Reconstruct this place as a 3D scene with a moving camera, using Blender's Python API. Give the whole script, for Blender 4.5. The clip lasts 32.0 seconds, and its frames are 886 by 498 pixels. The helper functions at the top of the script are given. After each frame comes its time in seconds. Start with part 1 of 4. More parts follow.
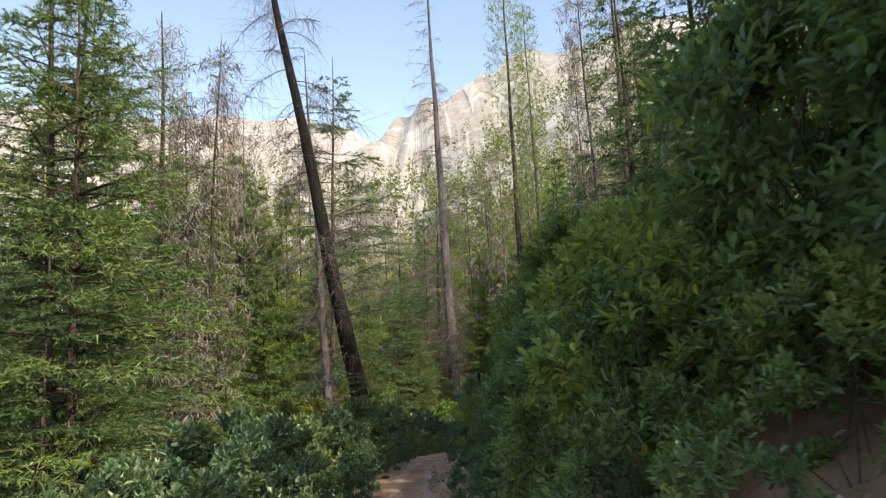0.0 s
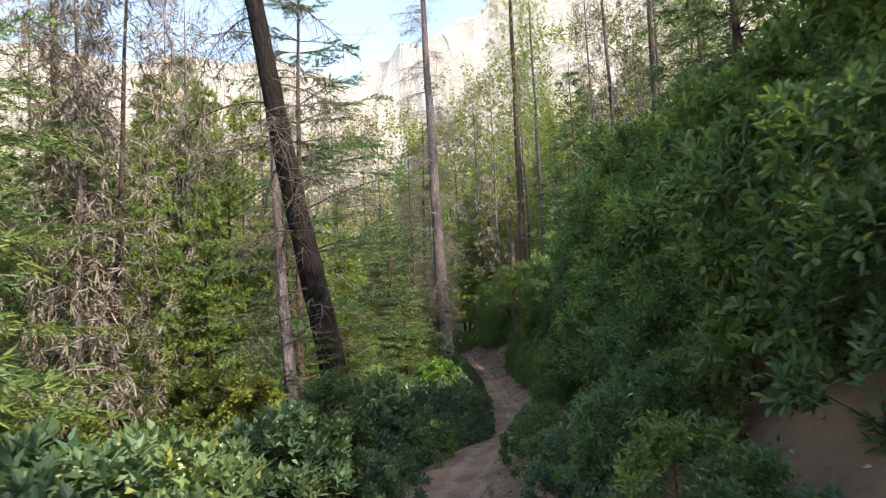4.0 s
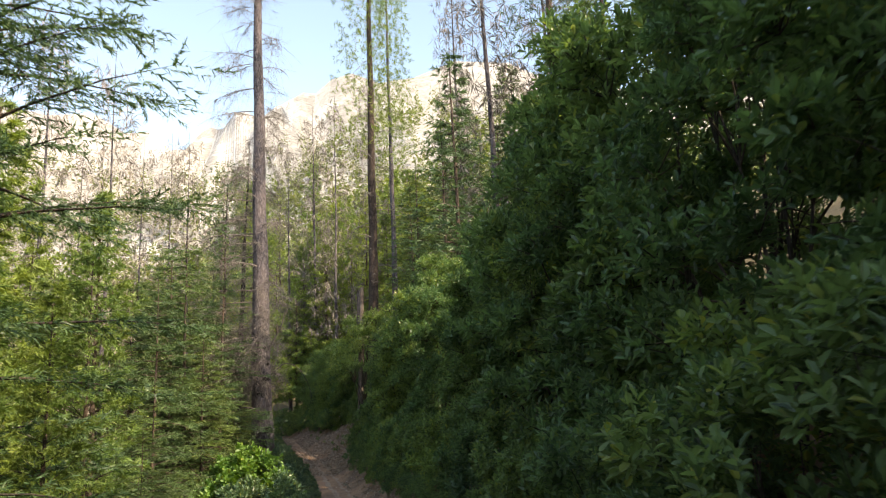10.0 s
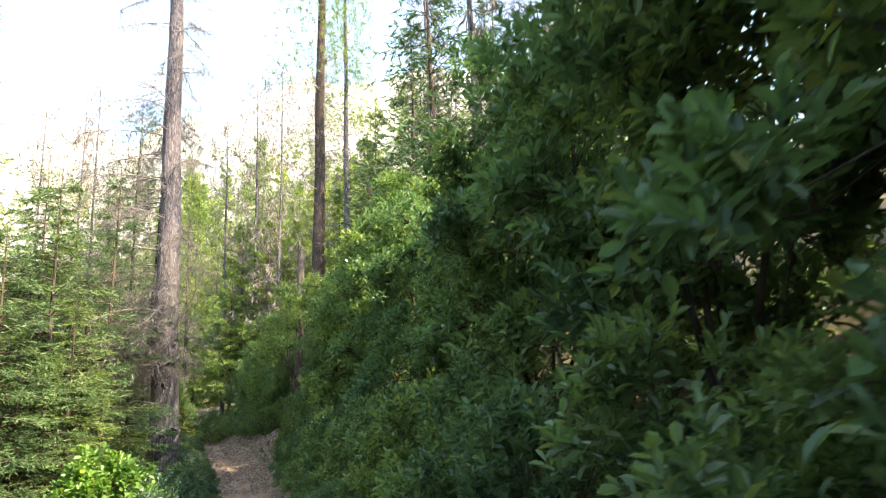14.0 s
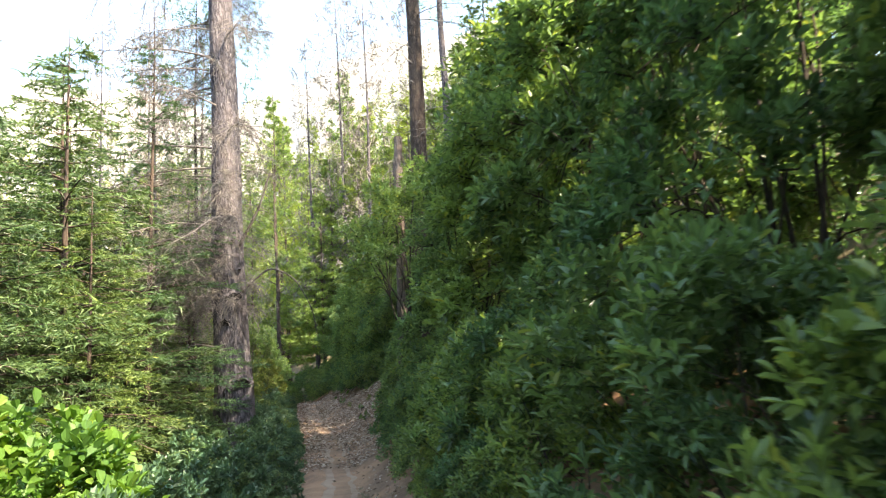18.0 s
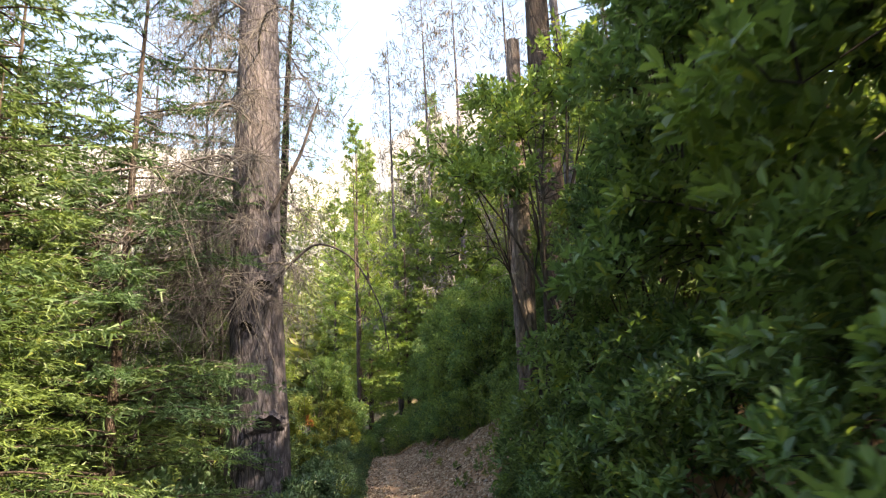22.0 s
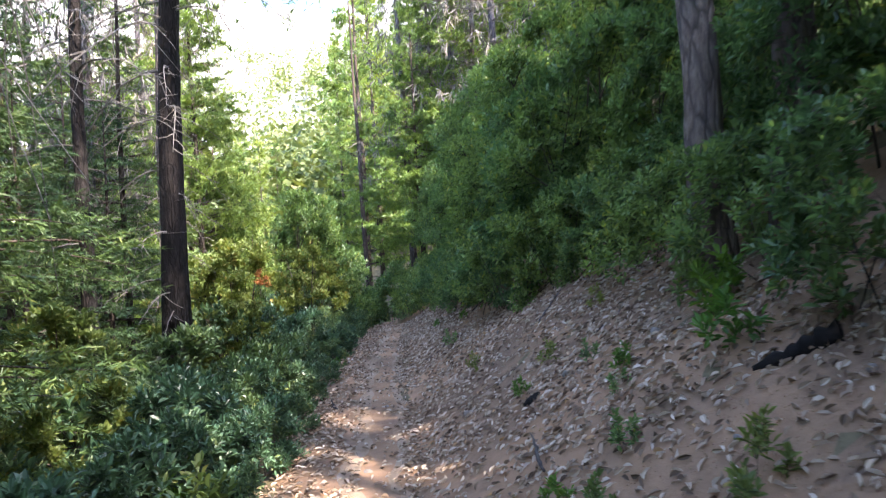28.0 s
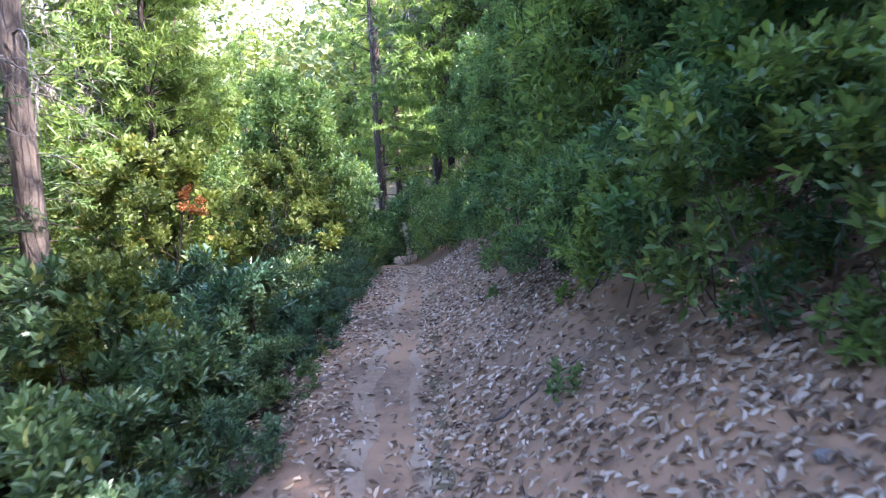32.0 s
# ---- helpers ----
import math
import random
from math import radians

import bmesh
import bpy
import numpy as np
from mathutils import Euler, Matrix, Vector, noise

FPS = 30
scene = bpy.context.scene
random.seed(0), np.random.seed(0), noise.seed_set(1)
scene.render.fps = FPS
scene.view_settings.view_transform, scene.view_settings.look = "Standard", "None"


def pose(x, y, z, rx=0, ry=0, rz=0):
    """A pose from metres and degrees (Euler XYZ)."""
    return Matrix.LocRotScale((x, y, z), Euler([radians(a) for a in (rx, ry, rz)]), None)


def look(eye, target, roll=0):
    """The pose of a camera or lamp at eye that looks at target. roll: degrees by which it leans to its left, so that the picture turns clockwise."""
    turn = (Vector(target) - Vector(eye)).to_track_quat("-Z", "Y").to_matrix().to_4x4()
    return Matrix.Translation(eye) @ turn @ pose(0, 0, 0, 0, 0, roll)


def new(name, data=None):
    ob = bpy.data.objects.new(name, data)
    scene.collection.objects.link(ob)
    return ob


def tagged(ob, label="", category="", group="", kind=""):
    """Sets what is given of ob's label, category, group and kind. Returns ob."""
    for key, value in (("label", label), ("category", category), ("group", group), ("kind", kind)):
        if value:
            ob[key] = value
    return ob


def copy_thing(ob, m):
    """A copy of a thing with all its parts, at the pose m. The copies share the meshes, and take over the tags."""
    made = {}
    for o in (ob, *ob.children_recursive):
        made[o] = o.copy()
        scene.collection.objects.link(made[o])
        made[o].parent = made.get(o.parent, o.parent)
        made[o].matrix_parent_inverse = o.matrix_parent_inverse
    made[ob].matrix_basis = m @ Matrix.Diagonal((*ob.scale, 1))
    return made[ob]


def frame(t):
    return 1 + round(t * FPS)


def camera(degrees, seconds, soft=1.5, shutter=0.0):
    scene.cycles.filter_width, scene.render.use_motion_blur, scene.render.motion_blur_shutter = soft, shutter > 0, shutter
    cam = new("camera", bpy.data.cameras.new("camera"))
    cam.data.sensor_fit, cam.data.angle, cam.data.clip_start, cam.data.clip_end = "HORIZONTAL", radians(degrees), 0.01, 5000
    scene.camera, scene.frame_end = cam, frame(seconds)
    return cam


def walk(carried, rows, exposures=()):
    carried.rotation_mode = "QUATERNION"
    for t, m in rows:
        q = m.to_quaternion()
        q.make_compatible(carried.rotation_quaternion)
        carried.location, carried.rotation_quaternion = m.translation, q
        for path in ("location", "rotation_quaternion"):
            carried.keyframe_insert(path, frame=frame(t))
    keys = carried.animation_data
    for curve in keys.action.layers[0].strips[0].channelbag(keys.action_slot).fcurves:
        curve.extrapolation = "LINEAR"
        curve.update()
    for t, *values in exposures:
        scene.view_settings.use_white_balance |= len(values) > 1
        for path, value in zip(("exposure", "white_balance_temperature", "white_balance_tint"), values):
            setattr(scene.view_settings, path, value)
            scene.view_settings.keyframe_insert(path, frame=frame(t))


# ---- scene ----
cam = camera(66.3, 32.0, 1.2, 0.35)
METRES, EYE, TILT, LEAN, TURN = 50.0, 1.4, 8.7, 3.3, 0.0
ROWS = [
    (0.0, 0.0, 0.0, 0.0, -0.0, 0.0, 0.0),
    (0.5, -0.0, 0.0145, -0.0015, -0.15, -1.38, 0.66),
    (1.0, -0.0019, 0.0284, -0.0027, -0.13, -2.05, -0.01),
    (1.5, -0.0047, 0.0425, -0.0052, 0.15, -2.34, 0.25),
    (2.0, -0.0059, 0.0578, -0.0075, 0.33, -2.94, -0.13),
    (2.5, -0.0105, 0.073, -0.0104, 0.51, -3.36, -0.5),
    (4.5, -0.0143, 0.1366, -0.0222, -3.41, -4.23, -0.88),
    (5.0, -0.015, 0.1505, -0.0249, -5.04, -3.48, -1.25),
    (5.5, -0.0138, 0.1666, -0.0282, -6.63, -0.83, -1.02),
    (6.0, -0.0131, 0.1824, -0.0323, -7.77, 1.83, -1.36),
    (6.5, -0.0122, 0.1995, -0.0365, -8.83, 3.06, -1.33),
    (7.0, -0.0099, 0.2155, -0.0402, -10.33, 3.42, -1.72),
    (7.5, -0.009, 0.2308, -0.044, -11.09, 3.51, -1.85),
    (8.0, -0.0083, 0.2475, -0.0475, -12.3, 3.6, -1.95),
    (8.5, -0.0082, 0.2647, -0.0515, -13.29, 3.94, -2.47),
    (9.0, -0.0065, 0.2805, -0.0554, -14.48, 4.1, -2.39),
    (9.5, -0.0044, 0.2946, -0.0599, -15.38, 3.79, -2.56),
    (10.0, -0.0021, 0.3075, -0.0634, -16.0, 3.1, -2.98),
    (10.5, 0.0022, 0.322, -0.0662, -17.16, 2.97, -3.45),
    (11.0, 0.0053, 0.3363, -0.0699, -17.78, 3.22, -3.63),
    (11.5, 0.011, 0.3509, -0.0736, -18.31, 3.7, -3.19),
    (12.0, 0.0155, 0.3665, -0.0773, -18.75, 4.52, -3.94),
    (12.5, 0.0186, 0.381, -0.0814, -19.02, 4.86, -3.8),
    (13.0, 0.0225, 0.3971, -0.0846, -19.44, 4.37, -4.06),
    (13.5, 0.026, 0.4142, -0.0887, -19.65, 4.17, -4.18),
    (15.5, 0.0394, 0.4839, -0.117, -19.54, 4.5, -3.38),
    (16.0, 0.0394, 0.4995, -0.12, -18.43, 4.11, -3.19),
    (16.5, 0.0413, 0.5142, -0.1233, -16.74, 2.19, -2.78),
    (17.0, 0.0421, 0.5297, -0.1258, -15.01, 1.07, -3.05),
    (17.5, 0.0446, 0.5458, -0.1256, -13.85, 0.47, -1.86),
    (18.0, 0.0463, 0.5611, -0.1264, -12.01, 0.41, -1.46),
    (18.5, 0.045, 0.5765, -0.1301, -8.98, 0.79, -1.04),
    (19.0, 0.0454, 0.5933, -0.135, -6.76, 1.84, -0.49),
    (19.5, 0.0457, 0.6097, -0.1384, -5.52, 4.01, -0.56),
    (20.0, 0.0487, 0.6247, -0.1414, -5.12, 4.9, 0.22),
    (20.5, 0.0506, 0.64, -0.1443, -5.04, 5.06, -0.73),
    (21.0, 0.0519, 0.6547, -0.1471, -4.82, 4.94, -0.3),
    (21.5, 0.0555, 0.671, -0.1503, -4.84, 4.5, -0.58),
    (22.0, 0.0555, 0.6869, -0.1536, -4.65, 4.63, -1.29),
    (22.5, 0.0567, 0.704, -0.1576, -4.66, 4.86, -0.9),
    (23.0, 0.0571, 0.7199, -0.1598, -4.66, 6.45, -1.4),
    (23.5, 0.0556, 0.7361, -0.1622, -4.49, 9.87, -1.22),
    (24.0, 0.0565, 0.7532, -0.1652, -4.46, 10.14, -0.7),
    (24.5, 0.056, 0.7691, -0.1691, -3.99, 5.95, -1.08),
    (25.0, 0.0576, 0.7835, -0.1716, -3.7, 1.98, -0.45),
    (25.5, 0.0619, 0.8, -0.1742, -3.75, 0.25, -0.3),
    (27.5, 0.066, 0.8418, -0.1801, -3.94, -3.95, 0.15),
    (28.0, 0.0667, 0.855, -0.1813, -3.11, -7.64, -0.02),
    (28.5, 0.0651, 0.8681, -0.1831, -1.91, -10.81, -0.1),
    (29.0, 0.0655, 0.8814, -0.1852, -1.44, -12.81, 0.31),
    (29.5, 0.0644, 0.8951, -0.1873, -1.12, -13.83, -0.39),
    (30.0, 0.0642, 0.9087, -0.1892, -1.21, -14.45, -0.27),
    (30.5, 0.0645, 0.9239, -0.191, -1.19, -14.9, -0.65),
    (31.0, 0.0629, 0.9386, -0.1938, -1.32, -14.92, -0.62),
    (31.5, 0.0638, 0.9531, -0.1963, -1.55, -14.76, -0.26),
    (32.0, 0.0639, 0.9675, -0.1987, -1.49, -14.64, -0.81),
]
walk(cam, [(t, pose(0, 0, EYE, TILT, LEAN, TURN) @ pose(METRES * x, METRES * y, METRES * z, 90 + pitch, roll, yaw)) for t, x, y, z, yaw, pitch, roll in ROWS],
     exposures=[(0.0, 1.35, 8100, 11), (2.5, 1.55, 8100, 12), (5.0, 1.95, 7900, 10), (8.0, 1.42, 8900, 13), (10.0, 1.85, 8900, 11), (13.0, 2.70, 8400, 9), (17.0, 3.20, 7700, 5), (19.0, 2.45, 8700, 10), (20.0, 2.20, 9000, 13), (22.0, 2.60, 9000, 12), (24.0, 2.05, 8500, 13), (25.0, 2.35, 8400, 11), (28.0, 3.22, 6600, 15), (32.0, 3.55, 5900, 21)])

# ---- light ----
SUN_TO = Vector((0.50, -0.55, 0.67)).normalized()
world = bpy.data.worlds.new("world")
scene.world = world
world.use_nodes = True
wn = world.node_tree
sky = wn.nodes.new("ShaderNodeTexSky")
sky.sky_type = "NISHITA"
sky.sun_disc = False
sky.sun_elevation = math.asin(SUN_TO.z)
sky.sun_rotation = math.atan2(SUN_TO.x, SUN_TO.y)
sky.dust_density = 0.8
sky.ozone_density = 1.6
wn.nodes["Background"].inputs["Strength"].default_value = 0.15
wn.links.new(sky.outputs["Color"], wn.nodes["Background"].inputs["Color"])
sun = new("sun", bpy.data.lights.new("sun", "SUN"))
sun.data.energy = 3.1
sun.data.angle = radians(0.5)
sun.data.color = (1.0, 0.93, 0.80)
sun.matrix_world = look(SUN_TO * 60, (0, 0, 0))


# ---- materials ----
class Nodes:
    def __init__(self, name):
        self.mat = bpy.data.materials.new(name)
        self.mat.use_nodes = True
        self.tree = self.mat.node_tree
        self.bsdf = self.tree.nodes["Principled BSDF"]
        self.out = self.tree.nodes["Material Output"]

    def add(self, kind, **inputs):
        n = self.tree.nodes.new("ShaderNode" + kind)
        for k, v in inputs.items():
            n.inputs[k.replace("_", " ")].default_value = v
        return n

    def link(self, a, b):
        self.tree.links.new(a, b)

    def coord(self, scale=(1, 1, 1), space="Object"):
        c = self.add("TexCoord")
        m = self.add("Mapping")
        m.inputs["Scale"].default_value = scale
        self.link(c.outputs[space], m.inputs["Vector"])
        return m.outputs["Vector"]

    def world_pos(self):
        return self.add("NewGeometry").outputs["Position"]

    def noise(self, vec, scale, detail=4.0, rough=0.6):
        n = self.add("TexNoise", Scale=scale, Detail=detail, Roughness=rough)
        self.link(vec, n.inputs["Vector"])
        return n.outputs["Fac"]

    def ramp(self, fac, stops):
        r = self.add("ValToRGB")
        els = r.color_ramp.elements
        while len(els) < len(stops):
            els.new(0.5)
        for e, (p, c) in zip(els, stops):
            e.position, e.color = p, (*c, 1)
        self.link(fac, r.inputs["Fac"])
        return r.outputs["Color"]

    def mix(self, fac, a, b, blend="MIX"):
        m = self.add("Mix")
        m.data_type, m.blend_type = "RGBA", blend
        for sock, v in ((m.inputs[0], fac), (m.inputs[6], a), (m.inputs[7], b)):
            if isinstance(v, (int, float)):
                sock.default_value = v
            elif isinstance(v, tuple):
                sock.default_value = (*v, 1)
            else:
                self.link(v, sock)
        return m.outputs[2]

    def bump(self, height, strength=0.4, distance=0.02):
        b = self.add("Bump", Strength=strength, Distance=distance)
        self.link(height, b.inputs["Height"])
        self.link(b.outputs["Normal"], self.bsdf.inputs["Normal"])


def leaf_material(name, dark, light, yellow, translucency=0.35, rough=0.45, rare=0.06):
    m = Nodes(name)
    g = m.add("NewGeometry")
    o = m.add("ObjectInfo")
    col = m.ramp(g.outputs["Random Per Island"], [(0.0, dark), (0.55, light), (1.0 - rare, light), (1.0, yellow)])
    tone = m.ramp(o.outputs["Random"], [(0.0, (0.68, 0.82, 0.88)), (0.5, (0.95, 0.98, 0.95)), (1.0, (1.32, 1.2, 0.9))])
    patch = m.ramp(m.noise(m.world_pos(), 1.1, 4), [(0.32, (0.66, 0.74, 0.78)), (0.68, (1.32, 1.24, 1.0))])
    col = m.mix(1.0, m.mix(1.0, col, tone, "MULTIPLY"), patch, "MULTIPLY")
    m.link(col, m.bsdf.inputs["Base Color"])
    m.bsdf.inputs["Roughness"].default_value = rough
    m.bsdf.inputs["Specular IOR Level"].default_value = 0.5
    tr = m.add("BsdfTranslucent")
    m.link(m.mix(1.0, col, (1.25, 1.2, 0.55), "MULTIPLY"), tr.inputs["Color"])
    mixer = m.add("MixShader", Fac=translucency)
    m.link(m.bsdf.outputs["BSDF"], mixer.inputs[1])
    m.link(tr.outputs["BSDF"], mixer.inputs[2])
    m.link(mixer.outputs["Shader"], m.out.inputs["Surface"])
    return m.mat


def bark_material(name, deep, mid, pale, char=0.0, scale=1.0):
    m = Nodes(name)
    vec = m.coord((8 * scale, 8 * scale, 3.0 * scale))
    fine = m.noise(vec, 2.6, 8, 0.72)
    warp = m.add("TexNoise", Scale=1.3, Detail=4.0)
    m.link(vec, warp.inputs["Vector"])
    bent = m.add("VectorMath")
    bent.operation = "MULTIPLY_ADD"
    m.link(warp.outputs["Color"], bent.inputs[0])
    bent.inputs[1].default_value = (1.1, 1.1, 1.1)
    m.link(m.coord((13 * scale, 13 * scale, 3.0 * scale)), bent.inputs[2])
    v = m.add("TexVoronoi", Scale=1.0)
    v.feature = "DISTANCE_TO_EDGE"
    m.link(bent.outputs[0], v.inputs["Vector"])
    furrow = m.noise(m.coord((11 * scale, 11 * scale, 2.6 * scale)), 1.0, 7, 0.68)
    cracks = m.mix(0.55, m.ramp(v.outputs["Distance"], [(0.01, (0, 0, 0)), (0.16, (1, 1, 1))]), m.ramp(furrow, [(0.38, (0, 0, 0)), (0.52, (1, 1, 1))]), "MULTIPLY")
    v = m.add("TexVoronoi", Scale=1.0)
    m.link(bent.outputs[0], v.inputs["Vector"])
    col = m.ramp(fine, [(0.28, deep), (0.5, mid), (0.72, pale)])
    plate = m.add("RGBToBW")
    m.link(v.outputs["Color"], plate.inputs[0])
    col = m.mix(1.0, col, m.ramp(plate.outputs[0], [(0.2, (0.72, 0.72, 0.75)), (0.8, (1.2, 1.17, 1.12))]), "MULTIPLY")
    col = m.mix(m.mix(0.8, (1, 1, 1), cracks), deep, col)
    big = m.noise(m.coord((1.2, 1.2, 0.5)), 1.4, 3)
    col = m.mix(m.ramp(big, [(0.42, (0, 0, 0)), (0.66, (0.32, 0.32, 0.32))]), col, (pale[0] * 1.25, pale[1] * 1.1, pale[2]))
    if char:
        burnt = m.ramp(m.noise(m.coord((1.0, 1.0, 0.35)), 1.1, 4), [(0.5 - 0.3 * char, (1, 1, 1)), (0.62, (0, 0, 0))])
        col = m.mix(burnt, col, (0.009, 0.008, 0.0085))
    m.link(col, m.bsdf.inputs["Base Color"])
    m.bsdf.inputs["Roughness"].default_value = 0.9
    m.bsdf.inputs["Specular IOR Level"].default_value = 0.2
    m.bump(m.mix(0.5, fine, cracks), 0.9, 0.03)
    return m.mat


def dirt_material(name, low, mid, high, moss=None, grain=1.0):
    m = Nodes(name)
    p = m.world_pos()
    n1 = m.noise(p, 0.9, 5)
    n2 = m.noise(p, 14 * grain, 6, 0.7)
    col = m.mix(m.ramp(n2, [(0.3, (0, 0, 0)), (0.7, (1, 1, 1))]), low, mid)
    col = m.mix(m.ramp(n1, [(0.4, (0, 0, 0)), (0.65, (1, 1, 1))]), col, high)
    v = m.add("TexVoronoi", Scale=38.0 * grain, Randomness=1.0)
    m.link(p, v.inputs["Vector"])
    pebbles = m.ramp(v.outputs["Distance"], [(0.10, (1, 1, 1)), (0.22, (0, 0, 0))])
    col = m.mix(m.mix(0.45, (0, 0, 0), pebbles), col, m.mix(0.5, col, v.outputs["Color"], "SOFT_LIGHT"))
    if moss:
        col = m.mix(m.ramp(m.noise(p, 0.5, 4), [(0.42, (0, 0, 0)), (0.6, (0.8, 0.8, 0.8))]), col, moss)
    m.link(col, m.bsdf.inputs["Base Color"])
    m.bsdf.inputs["Roughness"].default_value = 0.95
    m.bsdf.inputs["Specular IOR Level"].default_value = 0.15
    m.bump(m.mix(0.4, n2, pebbles), 0.8, 0.03)
    return m.mat


def plain_material(name, a, b, scale=6.0, rough=0.8, bump=0.4):
    m = Nodes(name)
    n = m.noise(m.coord(), scale, 5, 0.65)
    o = m.add("ObjectInfo")
    col = m.mix(m.ramp(n, [(0.3, (0, 0, 0)), (0.7, (1, 1, 1))]), a, b)
    tone = m.ramp(o.outputs["Random"], [(0.0, (0.7, 0.7, 0.72)), (1.0, (1.25, 1.2, 1.15))])
    m.link(m.mix(1.0, col, tone, "MULTIPLY"), m.bsdf.inputs["Base Color"])
    m.bsdf.inputs["Roughness"].default_value = rough
    m.bsdf.inputs["Specular IOR Level"].default_value = 0.12
    m.bump(n, bump, 0.02)
    return m.mat


def litter_material():
    m = Nodes("dry_leaves")
    g = m.add("NewGeometry")
    o = m.add("ObjectInfo")
    mixed = m.add("Math")
    mixed.operation = "ADD"
    m.link(g.outputs["Random Per Island"], mixed.inputs[0])
    m.link(o.outputs["Random"], mixed.inputs[1])
    wrap = m.add("Math")
    wrap.operation = "FRACT"
    m.link(mixed.outputs[0], wrap.inputs[0])
    col = m.ramp(wrap.outputs[0], [(0.0, (0.10, 0.066, 0.048)), (0.34, (0.28, 0.198, 0.146)), (0.70, (0.46, 0.355, 0.275)), (0.95, (0.62, 0.53, 0.45)), (1.0, (0.42, 0.24, 0.11))])
    m.link(col, m.bsdf.inputs["Base Color"])
    m.bsdf.inputs["Roughness"].default_value = 0.85
    m.bsdf.inputs["Specular IOR Level"].default_value = 0.15
    return m.mat


def rock_material():
    m = Nodes("mountain")
    p = m.world_pos()
    n = m.noise(p, 0.03, 8, 0.65)
    g = m.add("NewGeometry")
    sep = m.add("SeparateXYZ")
    m.link(g.outputs["True Normal"], sep.inputs[0])
    # Rock and slope greys are lifted so that distance haze sits in the colour.
    rock = m.ramp(m.noise(p, 0.09, 8, 0.7), [(0.3, (0.28, 0.272, 0.268)), (0.5, (0.43, 0.42, 0.415)), (0.7, (0.54, 0.53, 0.525))])
    hazy_slope = m.ramp(m.noise(p, 0.25, 5, 0.7), [(0.35, (0.19, 0.182, 0.172)), (0.65, (0.35, 0.338, 0.328))])
    duff = m.ramp(m.noise(p, 3.0, 6, 0.7), [(0.3, (0.06, 0.05, 0.03)), (0.7, (0.20, 0.16, 0.10))])
    steep = m.ramp(sep.outputs["Z"], [(0.50, (1, 1, 1)), (0.68, (0, 0, 0))])
    patchy = m.ramp(n, [(0.52, (0, 0, 0)), (0.66, (1, 1, 1))])
    hill = m.mix(m.mix(1.0, steep, patchy, "SCREEN"), hazy_slope, rock)
    d = m.add("VectorMath")
    d.operation = "LENGTH"
    m.link(p, d.inputs[0])
    far = m.add("MapRange")
    far.inputs["From Min"].default_value, far.inputs["From Max"].default_value = 100, 150
    m.link(d.outputs["Value"], far.inputs["Value"])
    m.link(m.mix(far.outputs["Result"], duff, hill), m.bsdf.inputs["Base Color"])
    m.bsdf.inputs["Roughness"].default_value = 0.95
    m.bsdf.inputs["Specular IOR Level"].default_value = 0.1
    m.bump(m.noise(p, 5.0, 6, 0.7), 0.6, 0.05)
    return m.mat


OAK = leaf_material("oak_leaves", (0.058, 0.106, 0.060), (0.165, 0.262, 0.140), (0.29, 0.32, 0.11), 0.52, 0.32)
SHRUB = leaf_material("shrub_leaves", (0.044, 0.082, 0.056), (0.126, 0.205, 0.130), (0.28, 0.30, 0.12), 0.34, 0.34)
LUSH = leaf_material("lush_leaves", (0.06, 0.14, 0.03), (0.115, 0.23, 0.06), (0.24, 0.29, 0.08), 0.45, 0.5)
AUTUMN = leaf_material("yellow_leaves", (0.085, 0.125, 0.045), (0.18, 0.225, 0.085), (0.32, 0.25, 0.10), 0.5, 0.5, 0.08)
RUST = leaf_material("rust_leaves", (0.20, 0.08, 0.04), (0.34, 0.15, 0.08), (0.42, 0.24, 0.10), 0.3, 0.7)
FIR = leaf_material("fir_needles", (0.040, 0.080, 0.038), (0.096, 0.158, 0.066), (0.17, 0.20, 0.07), 0.26, 0.5)
PINE = leaf_material("pine_needles", (0.108, 0.166, 0.048), (0.205, 0.280, 0.084), (0.28, 0.30, 0.10), 0.45, 0.5)
OLIVE = leaf_material("far_needles", (0.085, 0.110, 0.048), (0.170, 0.200, 0.085), (0.24, 0.22, 0.11), 0.35, 0.6)
DEADN = leaf_material("dead_needles", (0.17, 0.135, 0.11), (0.31, 0.25, 0.205), (0.40, 0.25, 0.15), 0.3, 0.8)
BARK = bark_material("grey_bark", (0.018, 0.016, 0.022), (0.102, 0.096, 0.120), (0.235, 0.215, 0.232))
BURNT = bark_material("burnt_bark", (0.003, 0.003, 0.003), (0.010, 0.009, 0.010), (0.030, 0.025, 0.025), 0.6)
DARKBARK = bark_material("dark_bark", (0.005, 0.0045, 0.005), (0.018, 0.015, 0.016), (0.045, 0.038, 0.038))
BROWN = bark_material("brown_bark", (0.022, 0.017, 0.016), (0.070, 0.054, 0.048), (0.15, 0.115, 0.098))
CEDAR = bark_material("cedar_bark", (0.055, 0.045, 0.045), (0.17, 0.135, 0.12), (0.29, 0.235, 0.21), 0.0, 0.8)
TWIG = plain_material("dead_twig", (0.11, 0.097, 0.094), (0.33, 0.30, 0.28), 12)
GREYTWIG = plain_material("grey_twig", (0.065, 0.057, 0.058), (0.22, 0.195, 0.19), 12)
# Dead twig again, darkened for shade and for backlight against the sky.
SHADETWIG = plain_material("shaded_twig", (0.036, 0.031, 0.031), (0.12, 0.105, 0.104), 12)
STEM = plain_material("stem_bark", (0.03, 0.025, 0.022), (0.09, 0.075, 0.065), 10)
